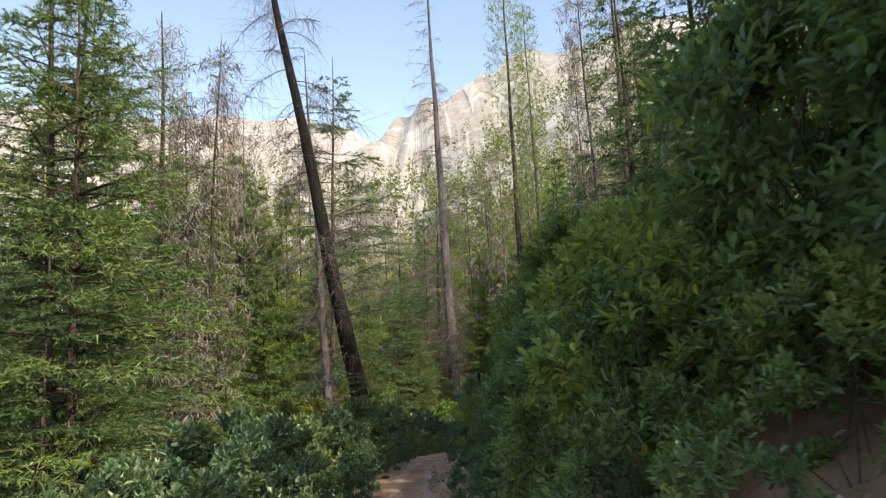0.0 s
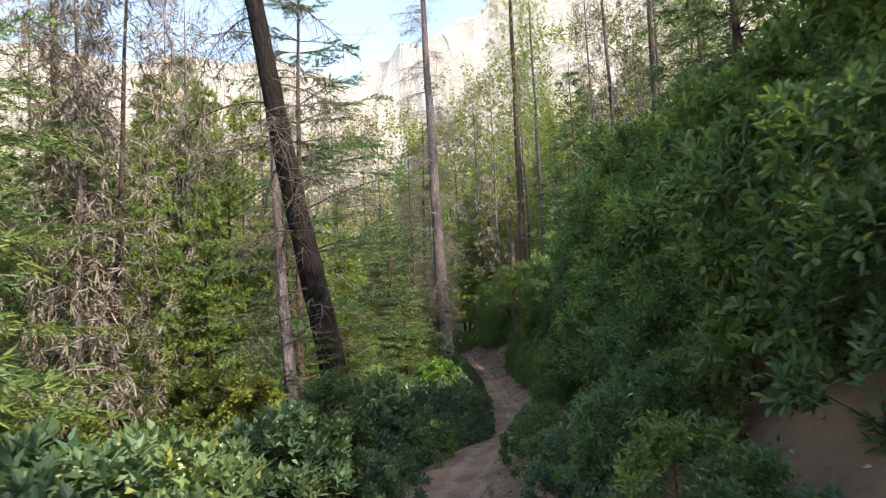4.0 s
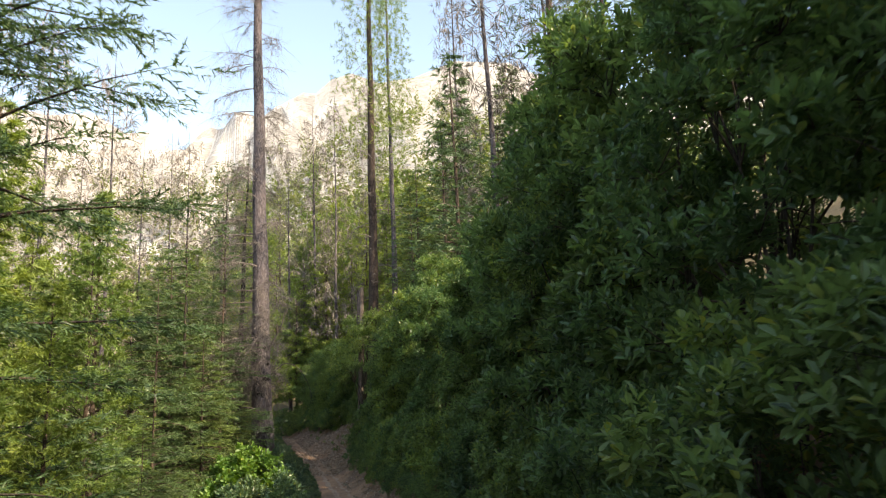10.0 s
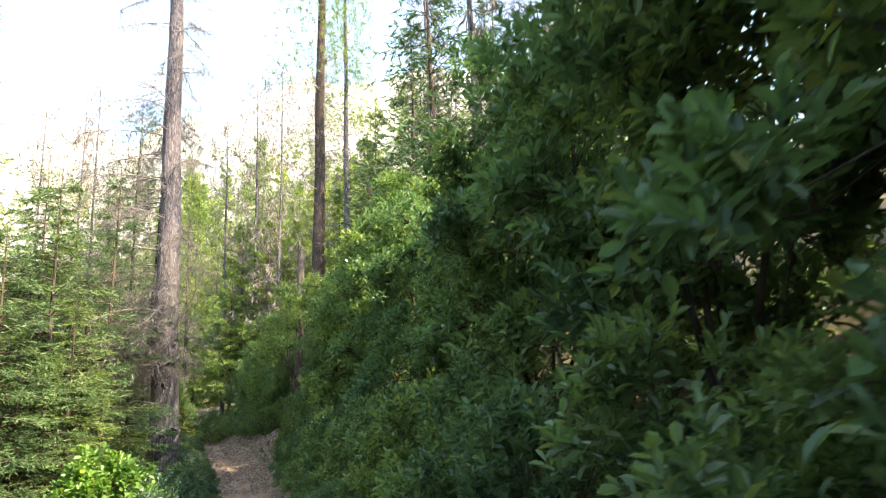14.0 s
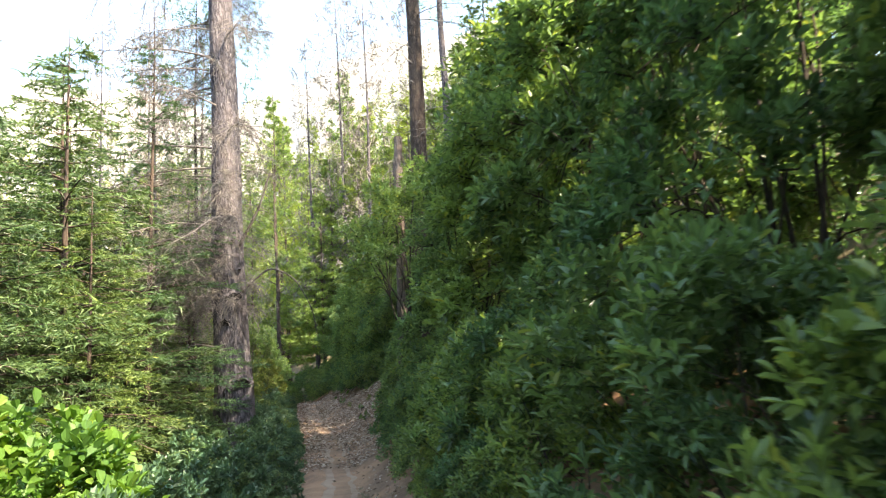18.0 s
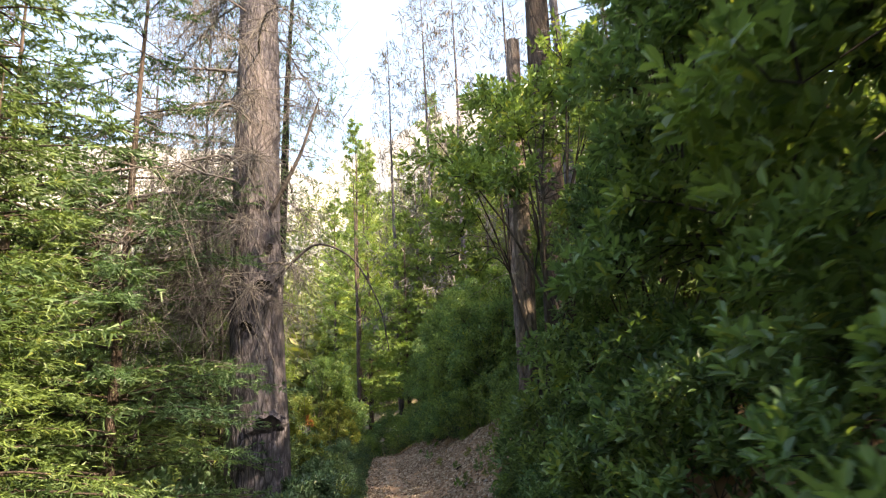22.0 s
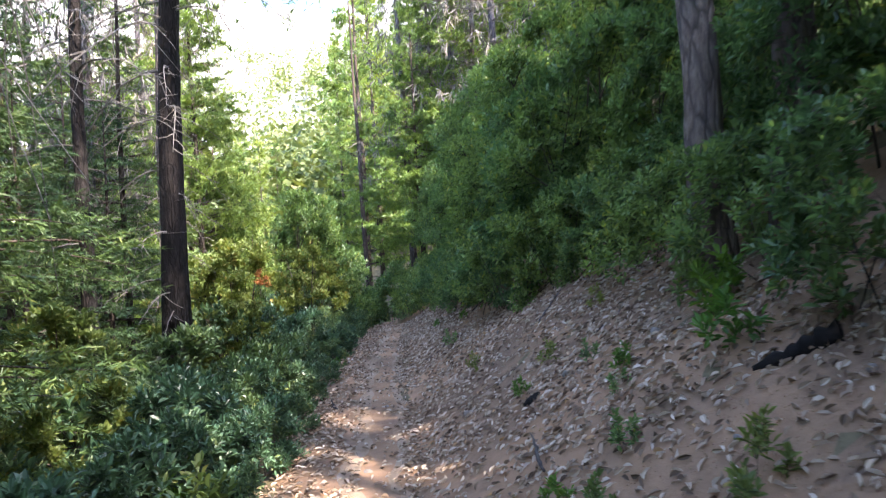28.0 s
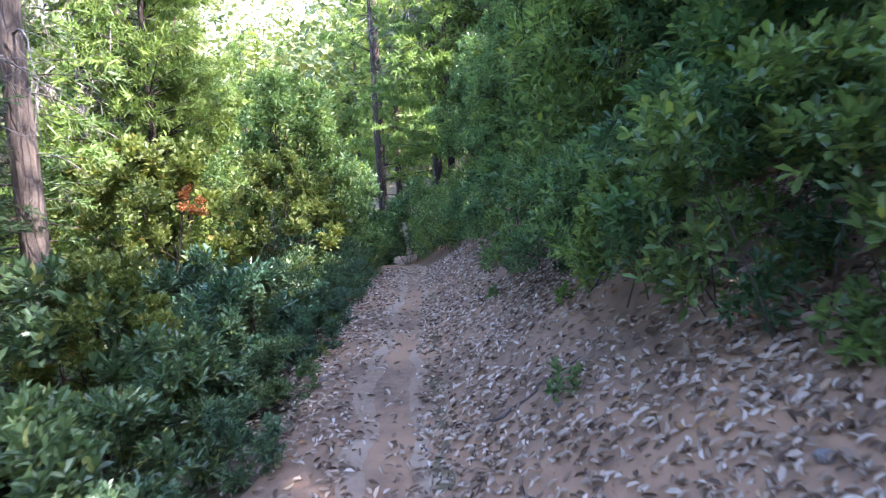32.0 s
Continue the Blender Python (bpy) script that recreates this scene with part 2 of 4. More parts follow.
CHAR = plain_material("charred_wood", (0.004, 0.004, 0.004), (0.020, 0.017, 0.017), 9, 0.9, 0.9)
STONE = plain_material("stone", (0.16, 0.14, 0.13), (0.34, 0.31, 0.29), 9, 0.85)
DUFF = rock_material()
DIRT = dirt_material("trail_dirt", (0.20, 0.132, 0.092), (0.31, 0.215, 0.150), (0.38, 0.275, 0.200))
BANK = dirt_material("bank_soil", (0.13, 0.085, 0.060), (0.26, 0.166, 0.112), (0.37, 0.222, 0.138))
LITTER = litter_material()


# ---- mesh helpers ----
UPV = np.array([0.0, 0.0, 1.0])

def quick_mesh(name, verts, faces, mat, smooth=False):
    """A mesh from an (n, 3) array and one or more arrays of faces of equal size."""
    faces = [np.asarray(f) for f in (faces if isinstance(faces, list) else [faces]) if len(f)]
    me = bpy.data.meshes.new(name)
    verts = np.asarray(verts, np.float32)
    me.vertices.add(len(verts))
    me.vertices.foreach_set("co", verts.ravel())
    loops = np.concatenate([f.ravel() for f in faces])
    sizes = np.concatenate([np.full(len(f), f.shape[1]) for f in faces])
    me.loops.add(len(loops))
    me.loops.foreach_set("vertex_index", loops.astype(np.int32))
    me.polygons.add(len(sizes))
    me.polygons.foreach_set("loop_start", np.concatenate([[0], np.cumsum(sizes)[:-1]]).astype(np.int32))
    me.polygons.foreach_set("loop_total", sizes.astype(np.int32))
    me.polygons.foreach_set("use_smooth", np.full(len(sizes), smooth))
    me.materials.append(mat)
    me.update(calc_edges=True)
    return me


def child(name, me, parent, label="", m=None):
    ob = new(name, me)
    ob.parent = parent
    if m is not None:
        ob.matrix_local = m
    if label:
        ob["label"] = label
    return ob


def norm(a):
    return a / np.maximum(np.linalg.norm(a, axis=-1, keepdims=True), 1e-9)


def perp(d):
    up = np.where(np.abs(d[:, 2:3]) > 0.95, np.array([[1.0, 0, 0]]), np.array([[0, 0, 1.0]]))
    s = norm(np.cross(d, up))
    return s, np.cross(s, d)


def leaf_blades(base, way, length, width, rng, roll=0.8, fold=0.22, droop=0.12):
    """Folded leaf blades, two quads each."""
    n = len(base)
    way = norm(way)
    s, u = perp(way)
    a = rng.normal(0, roll, n)[:, None]
    s, u = s * np.cos(a) + u * np.sin(a), u * np.cos(a) - s * np.sin(a)
    L = (length * rng.uniform(0.65, 1.25, n))[:, None]
    W = (width * rng.uniform(0.75, 1.25, n))[:, None]
    up = u * W * fold
    v = np.stack([base, base + way * L * 0.36 + s * W * 0.42 + up, base + way * L * 0.74 + s * W * 0.47 + up - u * L * droop * 0.4, base + way * L - u * L * droop,
                  base + way * L * 0.74 - s * W * 0.47 + up - u * L * droop * 0.4, base + way * L * 0.36 - s * W * 0.42 + up], 1).reshape(-1, 3)
    k = np.arange(n)[:, None] * 6
    return v, np.concatenate([k + [0, 1, 2, 3], k + [0, 3, 4, 5]])


def small_leaves(base, way, length, width, rng, roll=0.8, fold=0.25):
    """Folded diamond leaves, two triangles each."""
    n = len(base)
    way = norm(way)
    s, u = perp(way)
    a = rng.normal(0, roll, n)[:, None]
    s, u = s * np.cos(a) + u * np.sin(a), u * np.cos(a) - s * np.sin(a)
    L = (length * rng.uniform(0.65, 1.25, n))[:, None]
    W = (width * rng.uniform(0.75, 1.25, n))[:, None] * 1.15
    v = np.stack([base, base + way * L * 0.45 + s * W * 0.5 + u * W * fold, base + way * L, base + way * L * 0.45 - s * W * 0.5 + u * W * fold], 1).reshape(-1, 3)
    k = np.arange(n)[:, None] * 4
    return v, np.concatenate([k + [0, 1, 2], k + [0, 2, 3]])


def slivers(base, way, length, width, rng, roll=0.5):
    """Narrow diamonds, one quad each: needle sprays."""
    n = len(base)
    way = norm(way)
    s, u = perp(way)
    a = rng.normal(0, roll, n)[:, None]
    s = s * np.cos(a) + u * np.sin(a)
    L = (length * rng.uniform(0.6, 1.3, n))[:, None]
    W = (width * rng.uniform(0.7, 1.3, n))[:, None]
    v = np.stack([base, base + way * L * 0.5 + s * W * 0.5, base + way * L, base + way * L * 0.5 - s * W * 0.5], 1).reshape(-1, 3)
    return v, np.arange(n)[:, None] * 4 + [0, 1, 2, 3]


def spikes(base, way, length, width, rng):
    """Thin pointed triangles: tufts of needles."""
    n = len(base)
    way = norm(way)
    s, u = perp(way)
    a = rng.uniform(0, 3.14, n)[:, None]
    s = (s * np.cos(a) + u * np.sin(a)) * (width * rng.uniform(0.35, 0.65, n))[:, None]
    v = np.stack([base - s, base + s, base + way * (length * rng.uniform(0.6, 1.3, n))[:, None]], 1).reshape(-1, 3)
    return v, np.arange(n)[:, None] * 3 + [0, 1, 2]


def tubes(lines, sides=4):
    """Tapered tubes along polylines: a list of (points (k, 3), radii (k,))."""
    vs, fs, at = [], [], 0
    ang = np.linspace(0, 2 * np.pi, sides, endpoint=False)
    ring = np.arange(sides)
    for p, r in lines:
        p = np.asarray(p, float)
        r = np.asarray(r, float)
        d = norm(np.gradient(p, axis=0))
        mean = norm((p[-1] - p[0])[None])[0]
        ref = np.array([1.0, 0, 0]) if abs(mean[2]) > 0.8 else np.array([0, 0, 1.0])
        s = norm(np.cross(d, ref))
        u = np.cross(s, d)
        v = p[:, None] + r[:, None, None] * (s[:, None] * np.cos(ang)[None, :, None] + u[:, None] * np.sin(ang)[None, :, None])
        k = len(p)
        i = np.arange(k - 1)[:, None] * sides
        q = np.stack([i + ring, i + (ring + 1) % sides, i + sides + (ring + 1) % sides, i + sides + ring], -1).reshape(-1, 4)
        vs.append(v.reshape(-1, 3))
        fs.append(q + at)
        at += k * sides
    return np.concatenate(vs), np.concatenate(fs)


def join(parts):
    vs, fs, at = [], [], 0
    for v, f in parts:
        vs.append(v)
        fs.append(f + at)
        at += len(v)
    return np.concatenate(vs), np.concatenate(fs)


# ---- the lie of the land ----
TRAIL_Y = np.array([-40, -10, 0, 3.7, 7, 10.1, 14.3, 17.9, 21.5, 24.8, 28.7, 32.7, 36.8, 40.9, 45.7, 49.3, 53, 57, 61, 66, 75, 100])
TRAIL_X = np.array([1.0, 0.4, 0.0, -0.45, -0.45, -0.55, -0.3, 0.45, 1.3, 1.84, 2.2, 2.39, 2.68, 2.9, 2.95, 2.85, 2.75, 2.75, 2.85, 2.4, 0.5, -6.0])
TRAIL_Z = np.array([0.3, 0.1, -0.05, -0.02, -0.2, -0.36, -0.7, -1.12, -1.75, -2.28, -2.24, -2.5, -2.69, -2.82, -2.82, -2.83, -2.85, -2.86, -2.88, -3.4, -4.5, -6.0])
_fine = np.arange(-40, 100.01, 0.25)
_k = np.hanning(13) / np.hanning(13).sum()


def _smooth(v):
    a = np.interp(_fine, TRAIL_Y, v)
    return np.convolve(np.pad(a, 6, mode="edge"), _k, mode="valid")


_SX, _SZ = _smooth(TRAIL_X), _smooth(TRAIL_Z)


def trail_x(y):
    return np.interp(y, _fine, _SX)


def trail_z(y):
    return np.interp(y, _fine, _SZ)


def ripple(x, y, seed=0.0):
    return (np.sin(x * 1.7 + seed + 0.6 * np.sin(y * 1.3)) * np.sin(y * 1.9 + 1.3 * seed + 0.8 * np.sin(x * 1.1))
            + 0.5 * np.sin(x * 4.3 + y * 2.1 + seed) * np.sin(y * 4.9 - x * 1.7)
            + 0.25 * np.sin(x * 9.7 - y * 6.1 + seed) * np.sin(y * 11.3 + x * 5.3))


def ground_z(x, y):
    x, y = np.asarray(x, float), np.asarray(y, float)
    off = x - trail_x(y)
    right = np.interp(off, [0.0, 0.3, 0.7, 1.8, 4.0, 9.0, 40.0, 160.0, 400.0], [0, 0.02, 0.22, 0.95, 2.2, 4.9, 20.0, 70.0, 90.0])
    left = np.interp(-off, [0.0, 0.5, 0.9, 3.0, 8.0, 25.0, 60.0, 120.0, 400.0], [0, 0.02, -0.12, -0.9, -2.6, -6.0, -7.0, 0.0, 70.0])
    right = np.where(off > 4, 2.2 + (right - 2.2) * np.interp(y, [52, 95], [1.0, 0.35]), right)
    z = np.where(off > 0, right, left) + trail_z(y)
    rough = np.clip((np.abs(off) - 0.3) / 1.5, 0.12, 1.0)
    z = z + 0.055 * ripple(x, y) * rough
    d = np.hypot(x, y)
    az = np.degrees(np.arctan2(x, np.maximum(y, 1e-6)))
    ahead = np.exp(-(az / 55.0) ** 4) * (y > 0)
    az = az + 3.0 * np.sin(d * 0.013) + 1.5 * np.sin(d * 0.031 + 1.0)
    high = np.interp(az, [-60, -25, -17, -7, 0, 4, 7, 13, 24, 45], [150, 190, 205, 222, 228, 238, 256, 268, 264, 250]) + 6 * np.sin(az * 0.7) + 4 * np.sin(az * 2.1)
    ramp = np.interp(d, [95, 230, 400, 520, 600, 3000], [0, 0.17, 0.50, 0.80, 1.0, 1.1])
    far = np.clip((d - 110) / 200, 0, 1)
    return z + ahead * high * ramp + far * (9 * ripple(x * 0.02, y * 0.02, 2.0) + 3 * ripple(x * 0.07, y * 0.07, 5.0) + 1.0 * ripple(x * 0.25, y * 0.25, 7.0))


def spread(lo, hi, step, far, count):
    g = np.geomspace(step * 1.6, far, count).cumsum()
    g = g * (far / g[-1])
    return np.concatenate([(lo - g)[::-1], np.arange(lo, hi + 1e-6, step), hi + g])


def grid_mesh(name, xs, ys, zf, mat, smooth=True):
    X, Y = np.meshgrid(xs, ys)
    v = np.stack([X, Y, zf(X, Y)], -1).reshape(-1, 3)
    nx, ny = len(xs), len(ys)
    i = (np.arange(ny - 1)[:, None] * nx + np.arange(nx - 1)[None]).ravel()[:, None]
    return quick_mesh(name, v, i + [0, 1, nx + 1, nx], mat, smooth)


ground = new("ground", grid_mesh("ground", spread(-12, 14, 0.22, 2500, 34), spread(-6, 72, 0.25, 2500, 60), ground_z, DUFF))
tagged(ground, "hillside of dry forest duff rising to pale cliffs", "ground", kind="structure")


def strip(name, ys, offs, lift, mat, wob, seed):
    """A ribbon along the trail, with ragged edges that dive under the ground."""
    Y = np.repeat(ys[:, None], len(offs), 1)
    O = np.repeat(np.asarray(offs)[None], len(ys), 0).astype(float)
    edge = np.array([wob * ripple(ys * 1.3, ys * 0.7, seed + j) for j in range(2)])
    t = np.linspace(0, 1, len(offs))[None]
    O = O + edge[0][:, None] * (1 - t) + edge[1][:, None] * t
    X = trail_x(Y) + O
    Z = ground_z(X, Y) + np.asarray(lift)[None]
    v = np.stack([X, Y, Z], -1).reshape(-1, 3)
    nx = len(offs)
    i = (np.arange(len(ys) - 1)[:, None] * nx + np.arange(nx - 1)[None]).ravel()[:, None]
    return new(name, quick_mesh(name, v, i + [0, 1, nx + 1, nx], mat, True))


ys = np.arange(-6, 72, 0.12)
bank_offs = np.linspace(-0.85, 3.9, 34)
bank = strip("bank", ys, bank_offs, np.where((bank_offs < -0.78) | (bank_offs > 3.8), -0.05, 0.012), BANK, 0.10, 3.0)
tagged(bank, "bare reddish soil bank cut above the trail", "bank", kind="structure")
path_offs = np.linspace(-0.34, 0.32, 14)
path = strip("path", ys, path_offs, np.where((path_offs < -0.28) | (path_offs > 0.26), -0.03, 0.026 - 0.02 * np.exp(-((path_offs - 0.02) / 0.2) ** 2)), DIRT, 0.08, 1.0)
tagged(path, "narrow trodden dirt footpath with dry leaves", "path", kind="structure")


# ---- shrubs ----
def shrub(seed, rx, ry, h, lobes, shoots, leaves, L, W, mat, name="shrub", stems=5, low=0.1, up=0.45, blades=leaf_blades, swell=(0.20, 0.36), fill=0.3):
    """A many-stemmed shrub or small oak: stems that carry separate leafy lobes, each lobe set with rosettes of leaves at the shoots' tips."""
    rng = np.random.default_rng(seed)
    root = new(name)
    k = np.arange(lobes)
    az = k * 2.39996 + rng.normal(0, 0.45, lobes)
    zq = low + (0.93 - low) * ((k + rng.uniform(0.1, 0.9, lobes)) / lobes) ** 0.95
    girth = (0.72 + 0.28 * np.sin(np.pi * np.minimum(zq * 1.25, 1.0))) * np.sqrt(np.clip(1.04 - zq ** 2.6, 0.03, 1)) * rng.uniform(0.4, 0.82, lobes)
    c = np.stack([rx * girth * np.cos(az), ry * girth * np.sin(az), h * zq], 1)
    rad = (rng.uniform(*swell, lobes) * (rx + ry) / 2)[:, None] * np.stack([np.ones(lobes), np.ones(lobes), rng.uniform(0.65, 1.0, lobes)], 1)
    lines = []
    t = np.linspace(0, 1, 7)[:, None]
    main_stems = list(np.linspace(lobes - 1, lobes // 4, min(stems, lobes)).astype(int))
    for i in main_stems + [j for j in range(lobes) if j not in main_stems]:
        if len(lines) < len(main_stems):
            b, thick = np.array([*rng.normal(0, 0.10 * rx, 2), -0.25]), 1.0
        else:
            near = min(lines[:len(main_stems)], key=lambda w: np.hypot(*(w[0][-1] - c[i])[:2]))
            b, thick = near[0][3 if c[i][2] < near[0][4][2] else 4], 0.45
        mid = b * 0.5 + c[i] * 0.5 + np.array([*(-0.12 * c[i, :2] + rng.normal(0, 0.10 * rx, 2)), 0.06 * h])
        p = b * (1 - t) ** 2 + mid * 2 * t * (1 - t) + c[i] * t ** 2
        lines.append((p, np.linspace(0.0055 * h, 0.0018 * h, 7) * thick))
    for w in lines[:len(main_stems)]:
        v, f = tubes([w], 6)
        child("stem", quick_mesh("stem", v, f, STEM, True), root)
    lines = lines[len(main_stems):]
    of = np.repeat(k, shoots)
    away = norm(c * [1, 1, 0.25] + [0, 0, 0.25 * h - 0.12 * h])[of]
    n = len(of)
    d = norm(norm(rng.normal(0, 1, (n, 3))) + away * 0.75 + [0, 0, 0.35])
    lump = 0.84 + 0.22 * np.sin(d[:, 0] * 7 + of * 1.7) * np.sin(d[:, 1] * 6 + of * 0.9) * np.sin(d[:, 2] * 8 + of)
    deep = rng.random(n) < fill
    p = c[of] + d * rad[of] * (lump * np.where(deep, rng.uniform(0.2, 0.8, n), rng.uniform(0.88, 1.08, n)))[:, None]
    keep = p[:, 2] > 0.02 * h
    p, d, of = p[keep], d[keep], of[keep]
    n = len(p)
    twigs = list(lines)
    for j in rng.choice(n, min(n, 30 + n // 9), replace=False):
        m = (c[of[j]] + p[j]) / 2 + rng.normal(0, 0.03, 3)
        twigs.append((np.array([c[of[j]], m, p[j]]), np.array([0.0025 * h, 0.0018 * h, 0.0010 * h]) * 0.8))
    v, f = join([tubes([w], 3) for w in twigs])
    child("twig_tangle", quick_mesh("twig_tangle", v, f, STEM, True), root)["kind"] = "stuff"
    axis = norm(d + [0, 0, up] + rng.normal(0, 0.28, (n, 3)))
    s, u = perp(axis)
    q = np.arange(leaves)
    turn = (q * 2.39996)[None] + rng.uniform(0, 6.28, (n, 1))
    open_out = np.radians(np.linspace(88, 22, leaves))[None] + rng.normal(0, 0.2, (n, leaves))
    side = s[:, None] * np.cos(turn)[..., None] + u[:, None] * np.sin(turn)[..., None]
    way = axis[:, None] * np.cos(open_out)[..., None] + side * np.sin(open_out)[..., None]
    base = p[:, None] + axis[:, None] * (np.linspace(-1.15, 0.1, leaves) * L)[None, :, None] + rng.normal(0, L * 0.05, (n, leaves, 3))
    v, f = blades(base.reshape(-1, 3), way.reshape(-1, 3), L, W, rng, 0.45)
    child("foliage", quick_mesh("foliage", v, f, mat), root)["kind"] = "stuff"
    return root


def put(ob, x, y, rz=0.0, s=1.0, sink=0.0, sz=None, tilt=0.0):
    z = float(ground_z(x, y)) - sink
    m = pose(x, y, z, tilt, 0, rz)
    o = copy_thing(ob, m)
    o.scale = (s, s, sz or s)
    return o


def forget(ob):
    for o in (*ob.children_recursive, ob):
        bpy.data.objects.remove(o)


R = np.random.default_rng(7)
wall_kinds = ([shrub(100 + i, 1.6, 1.7, 4.0, 44, 52, 8, 0.088, 0.037, OAK, "oak_shrub", 6, 0.05) for i in range(3)]
              + [shrub(104 + i, 1.5, 1.5, 2.6, 34, 48, 8, 0.086, 0.036, OAK, "oak_shrub", 6, 0.06) for i in range(2)]
              + [shrub(107 + i, 1.35, 1.35, 1.75, 26, 44, 8, 0.084, 0.035, OAK, "oak_shrub", 5, 0.08) for i in range(2)])
WALL_SIZE = ((1.65, 4.0), (1.65, 4.0), (1.65, 4.0), (1.5, 2.6), (1.5, 2.6), (1.35, 1.75), (1.35, 1.75))
for w in wall_kinds:
    tagged(w, "dense dark-green live oak shrub on the bank", "shrub", "oak shrubs along the trail")


def wall_shrub(off, y, tall):
    """A shrub of about that height whose near side stands off metres from the trail's middle."""
    k = int(R.integers(3)) if tall > 3.1 else 3 + int(R.integers(2)) if tall > 2.05 else 5 + int(R.integers(2))
    rx, h = WALL_SIZE[k]
    s = min(max(tall / h, 0.72), 1.4)
    put(wall_kinds[k], float(trail_x(y)) + off + 0.86 * rx * s, y, R.uniform(0, 360), s, 0.1, s * R.uniform(0.95, 1.1))


for y in np.arange(4.0, 41.0, 1.55):
    tall = np.interp(y, [2, 8, 11, 15, 17.5, 20.5, 26, 30, 42], [1.7, 2.0, 2.3, 2.8, 3.6, 5.2, 5.2, 4.6, 4.6]) * R.uniform(0.74, 1.16)
    wall_shrub(np.interp(y, [4, 16, 19], [1.4, 1.35, 1.0]) + R.uniform(-0.1, 0.35) + (0.3 if 28 < y < 31 else 0), y + R.uniform(-0.3, 0.3), tall)
for y, off, tall in ((0.9, 1.9, 2.6), (2.2, 1.7, 2.5), (3.4, 1.5, 2.4), (41.4, 1.25, 3.2), (42.7, 1.9, 3.0), (44.3, 2.7, 2.4)):
    wall_shrub(off, y, tall)
back_kinds = [shrub(120 + i, 2.1, 2.1, 4.4, 40, 34, 7, 0.12, 0.056, OAK, "oak_shrub", 4, 0.05, 0.45, small_leaves) for i in range(2)]
for w in back_kinds:
    tagged(w, "tall dark-green live oak shrub up the slope", "shrub", "oak shrubs up the slope")
for k, y in enumerate(np.arange(1.0, 66, 2.4)):
    s = R.uniform(0.85, 1.2) * np.interp(y, [8, 11, 17, 22, 44, 50], [0.55, 0.6, 0.65, 0.6, 0.6, 0.6])
    put(back_kinds[k % 2], trail_x(y) + 5.0 + R.uniform(-0.4, 0.9), y + R.uniform(-0.5, 0.5), R.uniform(0, 360), s, 0.1)
skirt_kinds = [shrub(130 + i, 0.85, 0.95, 1.35, 15, 26, 8, 0.078, 0.033, OAK, "oak_shrub", 4, 0.06, 0.6, swell=(0.26, 0.42)) for i in range(3)]
for w in skirt_kinds:
    tagged(w, "low bushy live oak at the foot of the bank", "shrub", "low oaks at the bank's foot")
for k, y in enumerate(np.arange(4.6, 41.6, 1.05)):
    s = R.uniform(0.75, 1.1)
    if 9.4 < y < 11.6:
        continue
    put(skirt_kinds[k % 3], trail_x(y) + (1.25 if y < 17 else 0.78) + 0.82 * s, y, R.uniform(0, 360), s, 0.06)
for k, y in enumerate(np.arange(3.0, 42.5, 0.9)):
    s = R.uniform(0.42, 0.6)
    if 5.5 < y < 17 and not 9.2 < y < 10.6:
        continue
    put(skirt_kinds[k % 3], trail_x(y) + 0.62 + 0.62 * s + R.uniform(0, 0.12), y, R.uniform(0, 360), s, 0.05)
for k, y in enumerate(np.arange(3.0, 42.0, 0.8)):
    s = R.uniform(0.6, 0.85)
    put(skirt_kinds[k % 3], trail_x(y) + R.uniform(1.25, 2.3) + (0.5 if y < 18 else 0.0), y, R.uniform(0, 360), s, 0.06)
# an oak whose crown leans out over the trail
over = shrub(137, 2.3, 2.3, 4.6, 38, 40, 8, 0.085, 0.034, OAK, "oak_tree", 6, 0.45, 0.4, swell=(0.15, 0.28))
tagged(over, "live oak with boughs hanging over the trail", "tree")
put(over, 4.75, 43.2, 20, 1.12, -0.05)
put(over, trail_x(23.8) + 2.75, 23.8, 140, 0.95, 0.1)
